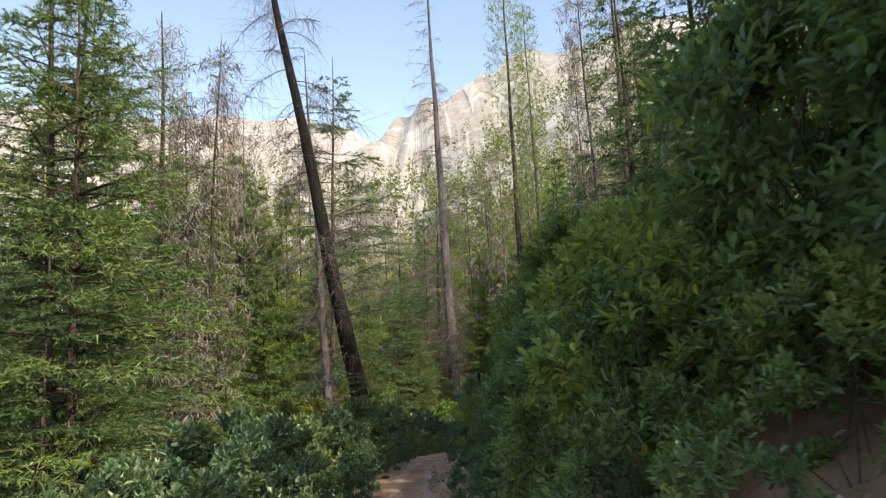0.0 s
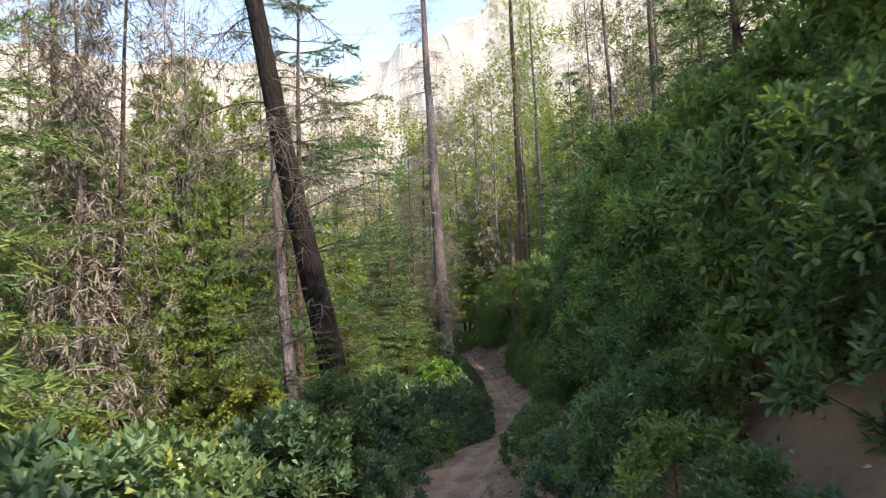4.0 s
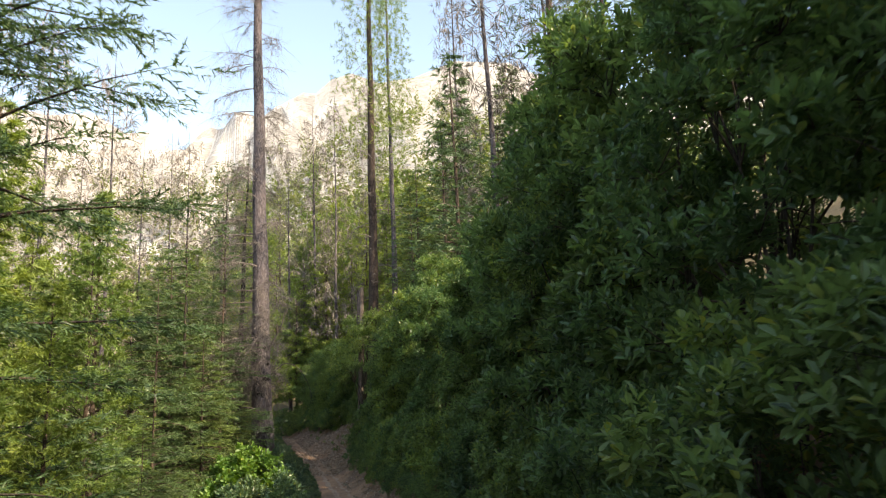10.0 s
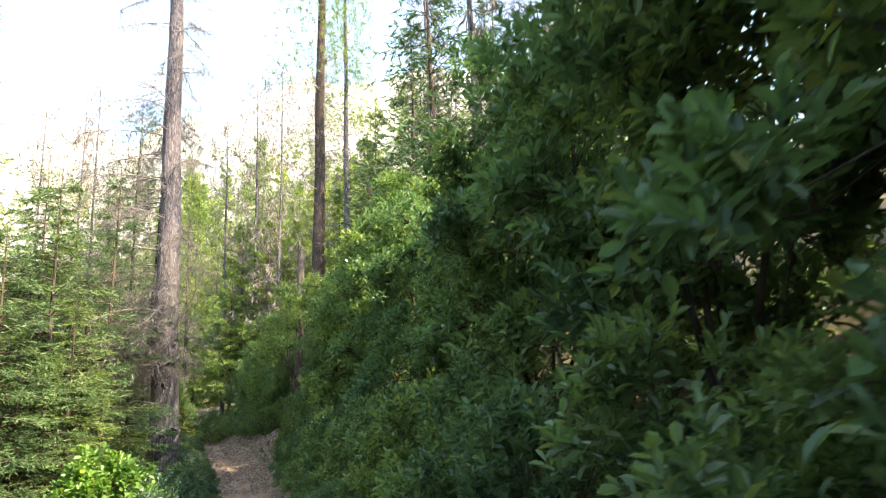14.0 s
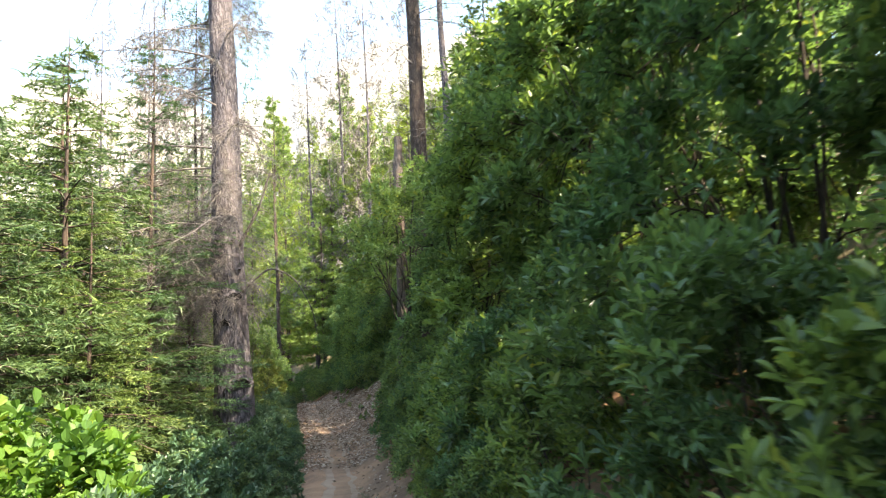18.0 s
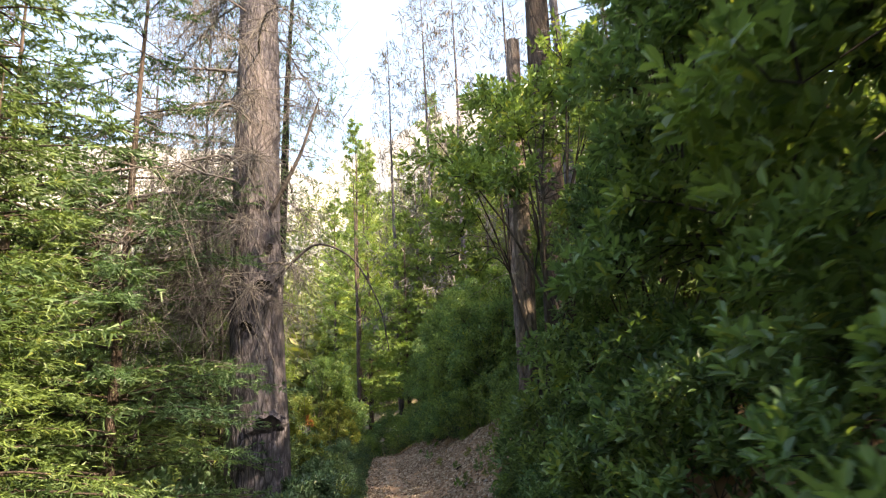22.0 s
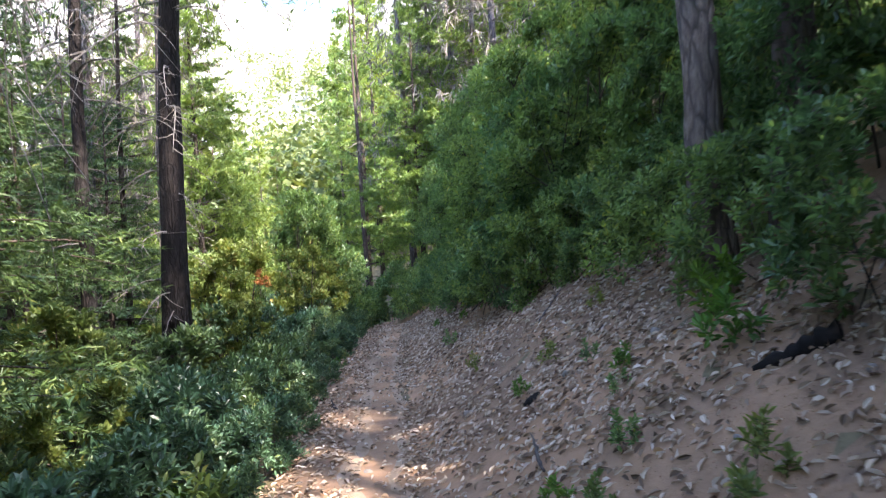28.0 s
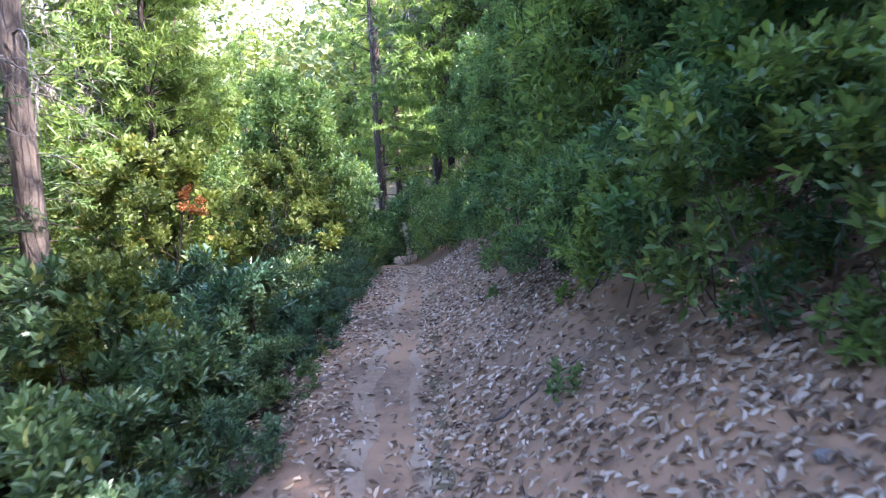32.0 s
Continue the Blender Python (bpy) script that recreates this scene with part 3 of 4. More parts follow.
# the shrubs above the bare bank, and the mass that closes the trail ahead
for y, off, tall in ((45.6, 2.9, 2.2), (46.9, 2.6, 2.4), (48.1, 2.5, 2.2), (49.5, 2.35, 3.2), (50.9, 2.0, 2.9), (52.3, 1.6, 3.6), (53.6, 1.45, 3.0), (54.9, 1.3, 3.7), (56.3, 1.2, 3.1), (57.9, 1.05, 4.2), (59.8, 0.95, 3.6), (62.0, 0.8, 4.2), (64.3, 0.75, 3.6), (66.6, 1.0, 4.2)):
    wall_shrub(off, y, tall)
for y, off, s in ((2.9, 2.0, 0.7), (3.5, 1.55, 0.9), (4.3, 1.5, 0.85), (5.2, 1.45, 0.85), (6.2, 1.5, 0.85), (10.5, 2.0, 0.8), (10.4, 1.45, 0.5), (11.2, 1.5, 0.55), (11.9, 1.4, 0.5), (43.0, 1.9, 0.8), (42.6, 1.4, 0.8), (43.6, 1.55, 0.75), (44.4, 2.1, 0.7), (45.4, 2.3, 0.7), (46.4, 2.35, 0.75), (47.5, 2.4, 0.7), (48.5, 2.45, 0.75), (49.5, 2.5, 0.75), (50.4, 2.5, 0.75), (51.2, 2.15, 0.8), (51.9, 1.75, 0.9), (52.6, 1.75, 0.85), (53.3, 1.65, 0.7), (54.0, 1.65, 0.75), (54.6, 1.5, 0.7), (55.8, 1.45, 0.8), (50.6, 3.0, 0.9), (52.0, 2.6, 0.9), (55.0, 1.6, 0.75), (57.0, 1.45, 0.8), (58.6, 1.35, 0.9), (65.2, 0.9, 1.1), (66.2, 0.2, 1.3), (67.0, 0.9, 1.4), (67.2, -0.6, 1.2), (60.3, 1.2, 0.9), (62.5, 0.9, 1.0), (63.8, 0.8, 0.8)):
    put(skirt_kinds[int(R.integers(3))], trail_x(y) + off, y, R.uniform(0, 360), s, 0.06)

low_kinds = [shrub(140 + i, 0.75, 0.75, 1.2, 13, 26, 9, 0.088, 0.036, SHRUB, "shrub", 4, 0.06, 0.9, swell=(0.27, 0.42)) for i in range(4)]
for w in low_kinds:
    tagged(w, "low grey-green leafy shrub below the trail", "shrub", "shrubs below the trail")
mid_low = [shrub(145 + i, 0.75, 0.75, 1.2, 13, 24, 8, 0.09, 0.042, SHRUB, "shrub", 3, 0.06, 0.9, small_leaves, (0.27, 0.42)) for i in range(2)]
for w in mid_low:
    tagged(w, "grey-green leafy shrub on the slope below", "shrub", "shrubs on the lower slope")
for k, y in enumerate(np.arange(1.6, 63, 0.9)):
    s = R.uniform(0.7, 1.05) * float(np.interp(y, [7, 10, 24, 30], [1.0, 1.4, 1.4, 1.0]))
    put(low_kinds[k % 4] if y > 43 else mid_low[k % 2], trail_x(y) - 0.80 - 0.72 * s - R.uniform(0, 0.15), y, R.uniform(0, 360), s, 0.08)
for k, y in enumerate(np.arange(2.4, 62, 1.3)):
    s = R.uniform(0.38, 0.55)
    put(low_kinds[k % 4] if y > 43 else mid_low[k % 2], trail_x(y) - (0.62 if y > 17 else 0.42) - 0.55 * s, y, R.uniform(0, 360), s, 0.05)
for k, y in enumerate(np.arange(2.0, 66, 1.25)):
    s = R.uniform(1.0, 1.5)
    put(mid_low[k % 2], trail_x(y) - 2.3 - R.uniform(0, 0.8), y, R.uniform(0, 360), s, 0.1)
for k, y in enumerate(np.arange(4.5, 18, 0.5)):
    put(mid_low[k % 2] if k % 3 else skirt_kinds[k % 2], trail_x(y) + R.uniform(0.6, 1.25), y, R.uniform(0, 360), R.uniform(0.28, 0.42), 0.04)
lush = shrub(150, 1.25, 1.25, 2.0, 24, 22, 6, 0.11, 0.075, LUSH, "maple_bush", 5, 0.08, 0.7, swell=(0.2, 0.32))
tagged(lush, "bright green broad-leaved bush beside the trail", "bush", "bright bushes")
for x, y, s in ((-0.9, 44.3, 0.65), (-1.3, 42.6, 0.7), (-0.5, 37.6, 1.1), (0.1, 35.1, 1.15), (-1.3, 28.8, 0.55), (-2.6, 20.0, 0.6)):
    put(lush, x, y, R.uniform(0, 360), s, 0.05)
yellow = shrub(152, 1.3, 1.3, 3.2, 34, 44, 6, 0.09, 0.05, AUTUMN, "oak_tree", 5, 0.15, 0.5, small_leaves, (0.16, 0.3))
tagged(yellow, "sunlit yellow-green young oak in the clearing", "tree", "young oaks")
for x, y, s in ((-5.2, 24.0, 0.8), (-6.8, 28.5, 1.0), (-4.6, 33.0, 0.7), (-8.5, 33.5, 1.1), (-5.8, 40.5, 0.9), (-3.3, 53.0, 0.75), (-0.3, 57.9, 1.05), (-0.1, 50.2, 0.75), (0.4, 48.4, 0.5), (0.5, 54.6, 0.6), (0.9, 59.4, 0.85), (-2.9, 15.2, 0.75), (-4.2, 17.5, 1.0), (-3.4, 13.4, 0.6), (-5.4, 15.6, 0.9), (-1.9, 60.0, 1.2), (0.9, 61.5, 0.8), (0.4, 65.5, 1.2), (-4.5, 59.0, 0.9), (-11.0, 27.0, 1.0), (-12.0, 37.0, 1.2), (-6.5, 18.0, 0.6), (-9.5, 44.0, 1.1)):
    put(yellow, x, y, R.uniform(0, 360), s, 0.1)
rust = shrub(155, 0.35, 0.35, 0.8, 7, 14, 6, 0.08, 0.035, RUST, "bush", 4, 0.1, 0.4, swell=(0.3, 0.5))
tagged(rust, "small bush of rust-red dead leaves", "bush")
put(wall_kinds[1], 0.3, 63.3, 70, 1.2, 0.1)
put(wall_kinds[3], 1.0, 66.0, 160, 1.1, 0.1)
put(rust, 0.21, 57.6, 0, 0.55, -1.95)


# ---- trees ----
def trunk_mesh(rng, H, r, lean=(0, 0), sides=20, rings=40, mat=BARK, flare=0.35, rough=0.05, bow=0.0, tip=0.07):
    t = np.linspace(0, 1, rings) ** 1.3
    ang = np.linspace(0, 2 * np.pi, sides, endpoint=False)
    z = -0.5 + t * (H + 0.5)
    rr = r * (1 - (1 - tip) * np.clip(z / H, 0, 1) ** 0.9) * (1 + flare * np.exp(-np.clip(z, 0, None) / (2.2 * r)))
    cx = lean[0] * z + bow * np.sin(np.pi * t) + 0.02 * np.sin(z * 0.9)
    cy = lean[1] * z + 0.02 * np.cos(z * 0.7)
    ph = rng.uniform(0, 6.28, 3)
    ridge = 1 + rough * (0.6 * np.sin(ang[None] * (sides // 3) + 1.5 * np.sin(z[:, None] * 0.8 + ph[0])) + 0.5 * np.sin(z[:, None] * 5.1 + 3 * ang[None] + ph[1]) + 0.4 * np.sin(z[:, None] * 2.3 - 2 * ang[None] + ph[2])) + rng.normal(0, rough * 0.35, (rings, sides))
    v = np.stack([cx[:, None] + rr[:, None] * ridge * np.cos(ang), cy[:, None] + rr[:, None] * ridge * np.sin(ang), np.repeat(z[:, None], sides, 1)], -1).reshape(-1, 3)
    i = np.arange(rings - 1)[:, None] * sides
    k = np.arange(sides)
    f = np.stack([i + k, i + (k + 1) % sides, i + sides + (k + 1) % sides, i + sides + k], -1).reshape(-1, 4)
    axis = lambda h: np.array([np.interp(h, z, cx), np.interp(h, z, cy), h])
    return quick_mesh("trunk", v, f, mat, True), axis, lambda h: np.interp(h, z, rr)


def dead_branch(rng, p0, az, L, r, droop=0.6, twigs=8, rise=0.1):
    """A bare branch that rises a little, then hangs, with side twigs."""
    t = np.linspace(0, 1, 7)[:, None]
    d = np.array([math.cos(az), math.sin(az), 0])
    side = np.array([-d[1], d[0], 0])
    bend = rng.normal(0, 0.15) * L
    p = p0 + d * t * L + UPV * (rise * t - droop * t ** 2) * L + side * bend * t ** 2 + rng.normal(0, 0.012 * L, (7, 3)) * t
    lines = [(p, np.linspace(r, r * 0.2, 7))]
    for _ in range(twigs):
        k = rng.uniform(0.2, 1.0)
        i = min(int(k * 6), 5)
        a = p[i] + (p[i + 1] - p[i]) * (k * 6 - i)
        w = norm((d * rng.uniform(0.1, 0.9) + side * rng.choice([-1, 1]) * rng.uniform(0.4, 1.0) + np.array([0, 0, rng.uniform(-0.9, 0.25)]))[None])[0]
        l = L * rng.uniform(0.08, 0.34)
        curl = rng.normal(0, 0.45, 3)
        tt = np.linspace(0, 1, 4)[:, None]
        q = a + w * tt * l + (curl - UPV * rng.uniform(0.2, 0.75)) * l * tt ** 2 + rng.normal(0, 0.05 * l, (4, 3)) * tt
        lines.append((q, np.linspace(r * 0.4, r * 0.12, 4)))
    return lines


def snag(name, label, x, y, base, H, r, lean=(0, 0), mat=BARK, branches=40, lo=1.5, hi=None, blen=(0.8, 2.2), droop=0.6, seed=1, separate=False, tuft=0,  tuft_mat=None, sides=20, rings=40, twigs=8, twig_mat=None, bias=None, rough=0.05, bow=0.0, fine=0.024, crowd=1.0, full=0.3, tip=0.07, curls=0, shy=0.0):
    """A tall trunk with bare hanging branches and perhaps some thin live tufts high up."""
    rng = np.random.default_rng(seed)
    root = new(name)
    root.location = (x, y, base)
    me, axis, rad = trunk_mesh(rng, H, r, lean, sides, rings, mat, rough=rough, bow=bow, tip=tip)
    child("trunk", me, root)
    hi = hi or H * 0.97
    joined, limbs = [], []
    for k in range(branches):
        h = lo + (hi - lo) * ((k + rng.uniform(0, 1)) / branches) ** crowd
        az = rng.uniform(0, 2 * np.pi) if bias is None else rng.normal(bias, 1.2)
        L = rng.uniform(*blen) * (1.0 - 0.55 * h / H) * min(1.0, 0.25 + 0.75 * (h / (full * H)) ** 1.5) * (1 - shy * max(math.cos(az), 0.0))
        p0 = axis(h) + rad(h) * 0.6 * np.array([math.cos(az), math.sin(az), 0])
        lines = dead_branch(rng, p0, az, L, max(0.006, 0.0115 * L ** 0.9), droop * rng.uniform(0.5, 1.3), twigs)
        limbs.append(lines[0][0])
        v, f = tubes(lines, 4 if separate else 3)
        if separate:
            child("branch", quick_mesh("branch", v, f, twig_mat or TWIG, True), root)
        else:
            joined.append((v, f))
    if joined:
        v, f = join(joined)
        child("brushwood", quick_mesh("brushwood", v, f, twig_mat or TWIG, True), root)["kind"] = "stuff"
    if curls:
        low = [w for w in limbs if w[0][2] < 24.0 and np.linalg.norm(w[-1] - w[0]) > 1.1]
        wisps = []
        for _ in range(curls):
            w = low[int(rng.integers(len(low)))]
            k = rng.uniform(1.5, 6.0)
            p0 = w[int(k)] + (w[min(int(k) + 1, 6)] - w[int(k)]) * (k % 1.0)
            l, tt = rng.uniform(0.25, 0.85), np.linspace(0, 1, 5)[:, None]
            way, bend = norm(rng.normal(0, 1, (1, 3)) + [0, 0, -0.2])[0], rng.normal(0, 0.6, 3) - UPV * 0.5
            wisps.append((p0 + way * tt * l + bend * l * tt ** 2, np.linspace(0.0050, 0.0024, 5)))
        v, f = tubes(wisps, 3)
        child("brushwood", quick_mesh("brushwood", v, f, TWIG if mat is BARK else GREYTWIG, True), root, "mass of curling dead twigs")["kind"] = "stuff"
    if tuft:
        n = tuft
        bare = tuft_mat in (TWIG, DEADN, SHADETWIG)
        h = lo + (hi - lo) * (rng.uniform(0.12, 1, n) ** 1.3 if bare else rng.uniform(0.35, 1, n))
        az = rng.uniform(0, 2 * np.pi, n)
        rr = rng.uniform(0.3, 1.0, n) * blen[1] * (1.05 - 0.6 * h / H)
        p = np.stack([np.interp(h, [0, H], [0, lean[0] * H]) + rr * np.cos(az), np.interp(h, [0, H], [0, lean[1] * H]) + rr * np.sin(az), h - 0.25 * rr], 1)
        base_p = np.repeat(p, 14, 0)
        v, f = slivers(base_p, rng.normal(0, 1, base_p.shape) + [0, 0, -0.5 if bare else 0.2], 0.38 if bare else 0.19, fine if bare else 0.022, rng)
        child("foliage", quick_mesh("foliage", v, f, tuft_mat or PINE), root)["kind"] = "stuff"
    return tagged(root, label, "tree")


def conifer(seed, H, r, crown_lo, reach, whorls, per_whorl, mat, sprays=16, spray_len=0.30, spray_w=0.05, droop=0.25, bark=BROWN, name="fir_tree", sides=10, fan=3, lean=(0, 0), rise=0.25, ruffle=0.55):
    """A fir or young pine: trunk, limbs in whorls, flat sprays of needles along each limb."""
    rng = np.random.default_rng(seed)
    root = new(name)
    me, axis, rad = trunk_mesh(rng, H, r, lean, sides, 18, bark)
    child("trunk", me, root)
    lines, bs, ws = [], [], []
    for k in range(whorls):
        f = (k + rng.uniform(-0.3, 0.3)) / whorls
        h = crown_lo + (H * 0.985 - crown_lo) * max(f, 0)
        for j in range(per_whorl):
            if rng.random() < 0.12:
                continue
            az = rng.uniform(0, 2 * np.pi)
            L = reach * (1 - f) ** 0.75 * rng.uniform(0.6, 1.1) + 0.12
            d = np.array([math.cos(az), math.sin(az), 0])
            side = np.array([-d[1], d[0], 0])
            t = np.linspace(0, 1, 4)[:, None]
            up = rise * (0.3 + f) + rng.normal(0, 0.10)
            p = axis(h) + d * t * L + UPV * (up * t - droop * t ** 2) * L
            lines.append((p, np.linspace(0.010 * L + 0.004, 0.002, 4)))
            n = max(4, int(sprays * L / reach))
            tt = rng.uniform(0.18, 1.0, n)
            pos = np.stack([np.interp(tt, t[:, 0], p[:, i]) for i in range(3)], 1)
            sgn = rng.choice([-1, 1], n)[:, None]
            w = d * rng.uniform(0.4, 1.0, (n, 1)) + side * sgn * rng.uniform(0.3, 1.1, (n, 1)) + UPV * rng.uniform(-0.35, 0.2, (n, 1))
            twig = (0.10 + 0.16 * L) * norm(w)
            for q in range(fan):
                bs.append(pos + twig * rng.uniform(0, 1.2, (n, 1)))
                ws.append(norm(norm(w) + rng.normal(0, ruffle, (n, 3)) - [0, 0, 0.1]))
    v, f = tubes(lines, 3)
    child("crown_wood", quick_mesh("crown_wood", v, f, bark, True), root)["kind"] = "stuff"
    b, w = np.concatenate(bs), np.concatenate(ws)
    v, f = spikes(b, w, spray_len, spray_w, rng)
    child("foliage", quick_mesh("foliage", v, f, mat), root)["kind"] = "stuff"
    return root


def gz(x, y):
    return float(ground_z(x, y))


def stand(name, label, x0, y0, lx, ly, H, r, *rest, **kw):
    """A snag on the leaning line that passes (x0, y0) at height 0."""
    zb = gz(x0, y0)
    return snag(name, label, x0 + lx * zb, y0 + ly * zb, zb, H, r, (lx, ly), *rest, **kw)


main = stand("pine_tree", "big grey pine with bare drooping branches and knots", 0.68, 45.95, -0.013, 0.007, 33, 0.465, BARK, 190, 3.9, 32, (1.3, 3.6), 0.35, 11, True, 0, None, 40, 130, 22, GREYTWIG, rough=0.028, crowd=1.9, full=0.2, curls=5200, shy=0.6)
black = stand("pine_tree", "leaning fire-blackened pine with dead twigs", -2.04, 17.13, -0.177, 0.0, 19, 0.25, BURNT, 90, 2.4, 18, (0.9, 2.4), 0.6, 12, True, 0, None, 24, 70, 20, SHADETWIG, crowd=1.3, curls=1500)
stand("pine_tree", "pale straight pine trunk behind the burnt pine", -3.44, 20.47, -0.039, 0, 14, 0.17, BARK, 40, 3, None, (0.6, 1.4), 0.5, 13)
stand("pine_tree", "dark tall pine with short dead branches", 5.6, 46.25, 0.010, 0, 32, 0.28, BROWN, 90, 3, 31, (0.9, 2.8), 0.35, 14, False, 1600, PINE)
stand("pine_tree", "tall thin pine with thin foliage", 8.48, 54.43, 0, 0, 31, 0.21, BARK, 90, 4, 30, (0.8, 2.4), 0.45, 15, False, 1600, PINE)
stand("pine_tree", "dark straight pine up the slope", 10.65, 36.97, 0.017, 0, 26, 0.23, BROWN, 70, 4, 25, (0.8, 2.6), 0.3, 16, False, 1000, FIR)
stand("pine_tree", "brown bare pine trunk beside the clearing", -9.14, 22.53, -0.009, 0, 19, 0.25, BROWN, 90, 3, None, (0.7, 1.9), 0.6, 17, False, 750, DEADN)
stand("pine_tree", "thin pale dead pine", -7.44, 19.97, 0.0, 0, 14, 0.11, BARK, 40, 3, None, (0.4, 1.3), 0.5, 18, False, 350, TWIG)
stand("pine_tree", "slim reddish dead pine", -7.5, 21.5, 0.045, 0.02, 17, 0.13, BROWN, 60, 3, None, (0.5, 1.6), 0.5, 19, False, 500, TWIG)
stand("pine_tree", "dead pine with rusty needles", -13.8, 43.2, 0.007, 0, 24, 0.24, BROWN, 90, 3, None, (1.0, 2.8), 0.35, 20, False, 1100, DEADN)
stand("pine_tree", "dark straight pine beside the trail", -0.33, 54.26, 0.037, 0.007, 18, 0.235, DARKBARK, 70, 1.8, 17, (1.0, 3.0), 0.8, 21, True, 900, FIR, 24, 60, 10)
stand("pine_tree", "pale grey pine trunk below the trail", -1.42, 57.16, 0.015, 0, 17, 0.18, CEDAR, 50, 3, None, (0.8, 2.2), 0.7, 22)
stand("pine_tree", "dark slender pine below the trail", -1.09, 53.0, 0.011, 0, 17, 0.12, DARKBARK, 60, 2, None, (0.9, 2.4), 0.6, 23, False, 700, FIR)
stand("pine_tree", "thin bare pine pole", -1.78, 56.04, 0.01, 0, 13, 0.07, BROWN, 40, 1, None, (0.5, 1.5), 0.4, 24)
stand("pine_tree", "thin bare pine far along the trail", 1.04, 80.45, -0.01, 0, 20, 0.17, BROWN, 80, 2, None, (0.5, 1.3), 0.3, 25)
stand("cedar_tree", "grey furrowed cedar trunk on the bank", 4.72, 44.85, 0.03, 0, 6.4, 0.16, CEDAR, 12, 2.5, None, (0.5, 1.2), 0.5, 26, False, 0, None, 30, 60, 8, rough=0.07, tip=0.6)
stand("cedar_tree", "shaggy grey cedar trunk among the shrubs", 5.35, 48.35, -0.01, 0, 6.4, 0.14, CEDAR, 12, 2.5, None, (0.5, 1.2), 0.5, 27, False, 0, None, 30, 60, 8, rough=0.07, tip=0.6)
stand("cedar_tree", "dark furrowed cedar trunk among the shrubs", 5.97, 48.2, 0.02, 0, 6.4, 0.15, CEDAR, 12, 2.5, None, (0.5, 1.2), 0.5, 33, False, 0, None, 30, 60, 8, rough=0.07, tip=0.6)
stand("pine_tree", "brown pine trunk with hanging foliage", -9.42, 17.34, 0.02, 0, 17, 0.22, BROWN, 60, 2, None, (1.0, 2.4), 0.4, 28, False, 700, FIR)
pole = snag("pine_tree", "bare grey dead pine in the clearing", 0, 0, 0, 14, 0.12, (0.01, 0), BARK, 44, 2.5, None, (0.5, 1.7), 0.5, 29, False, 330, TWIG, 10, 14, 4)
tagged(pole, group="dead pines")
for x, y, s in ((-11.5, 30.0, 1.0), (-14.0, 34.0, 1.2), (-10.2, 38.0, 0.9), (-16.5, 40.0, 1.2), (-12.5, 48.0, 1.1), (-8.0, 52.0, 1.0), (-6.5, 62.0, 1.2), (3.5, 70.0, 1.2), (6.5, 66.0, 1.25), (11.5, 50.0, 1.3), (12.6, 41.0, 1.2), (-18.0, 52.0, 1.3), (-17.5, 36.0, 1.6), (-14.5, 45.0, 1.6), (-10.5, 55.0, 1.5), (10.5, 42.5, 1.5), (-3.2, 58.0, 1.1), (-5.0, 66.0, 1.3), (-8.6, 30.0, 1.2), (-7.4, 36.0, 1.2), (-10.4, 26.0, 1.2), (-5.2, 44.0, 1.1), (5.4, 69.0, 1.3), (9.4, 66.0, 1.3)):
    put(pole, x, y, R.uniform(0, 360), s * R.uniform(0.9, 1.15), 0.0, s * np.interp(y, [22, 50], [1.0, 1.35]))
forget(pole)

near_firs = [conifer(200 + i, 6.0, 0.07, 0.5, 1.7, 28, 5, FIR, 20, 0.085, 0.014, 0.2, fan=24) for i in range(3)]
for f in near_firs:
    tagged(f, "young dark-green fir with flat boughs", "tree", "young firs")
FIRS = ((-1.5, 42.4, 1.15), (-2.9, 45.4, 1.9), (-0.6, 49.2, 1.1), (-5.5, 47.5, 1.8), (-4.6, 50.0, 1.2), (-7.0, 45.0, 1.9), (-2.2, 43.3, 1.8), (-3.0, 41.3, 1.5), (-4.2, 44.2, 1.7), (-3.2, 46.8, 1.7), (-2.4, 36.0, 0.9), (-1.6, 45.5, 1.3), (-2.1, 16.0, 0.44), (-2.7, 16.3, 0.40), (-1.75, 15.2, 0.30), (-4.6, 53.0, 1.8), (-6.4, 56.5, 1.9), (-2.8, 58.5, 1.5), (-7.4, 49.5, 1.9), (-6.2, 60.0, 2.2), (-0.5, 47.4, 1.2), (-2.6, 42.0, 1.0), (-4.2, 40.0, 0.9), (-2.8, 24.5, 0.5), (-3.4, 49.0, 1.1), (-5.0, 45.0, 1.2),
        (-5.5, 9.5, 1.0), (-6.6, 12.6, 1.1), (-1.6, 27.0, 0.45), (-4.0, 52.0, 0.7), (-5.6, 55.5, 0.9), (-2.0, 30.5, 0.6))
for x, y, s in FIRS:
    put(near_firs[int(R.integers(3))], x, y, R.uniform(0, 360), s)
tall_fir = conifer(210, 18.0, 0.17, 2.5, 4.4, 28, 4, FIR, 44, 0.12, 0.022, 0.18, fan=34, rise=0.4, lean=(0.03, 0.0))
tagged(tall_fir, "tall open fir with long bare-based boughs", "tree")
put(tall_fir, -4.39, 26.45, 0, 1.0)
for x, y, rz, s in ((-1.0, 44.6, 60, 0.62), (-9.6, 17.6, 10, 0.9), (-12.0, 21.7, 200, 0.9), (-7.2, 12.2, 120, 0.5)):
    put(tall_fir, x, y, rz, s)

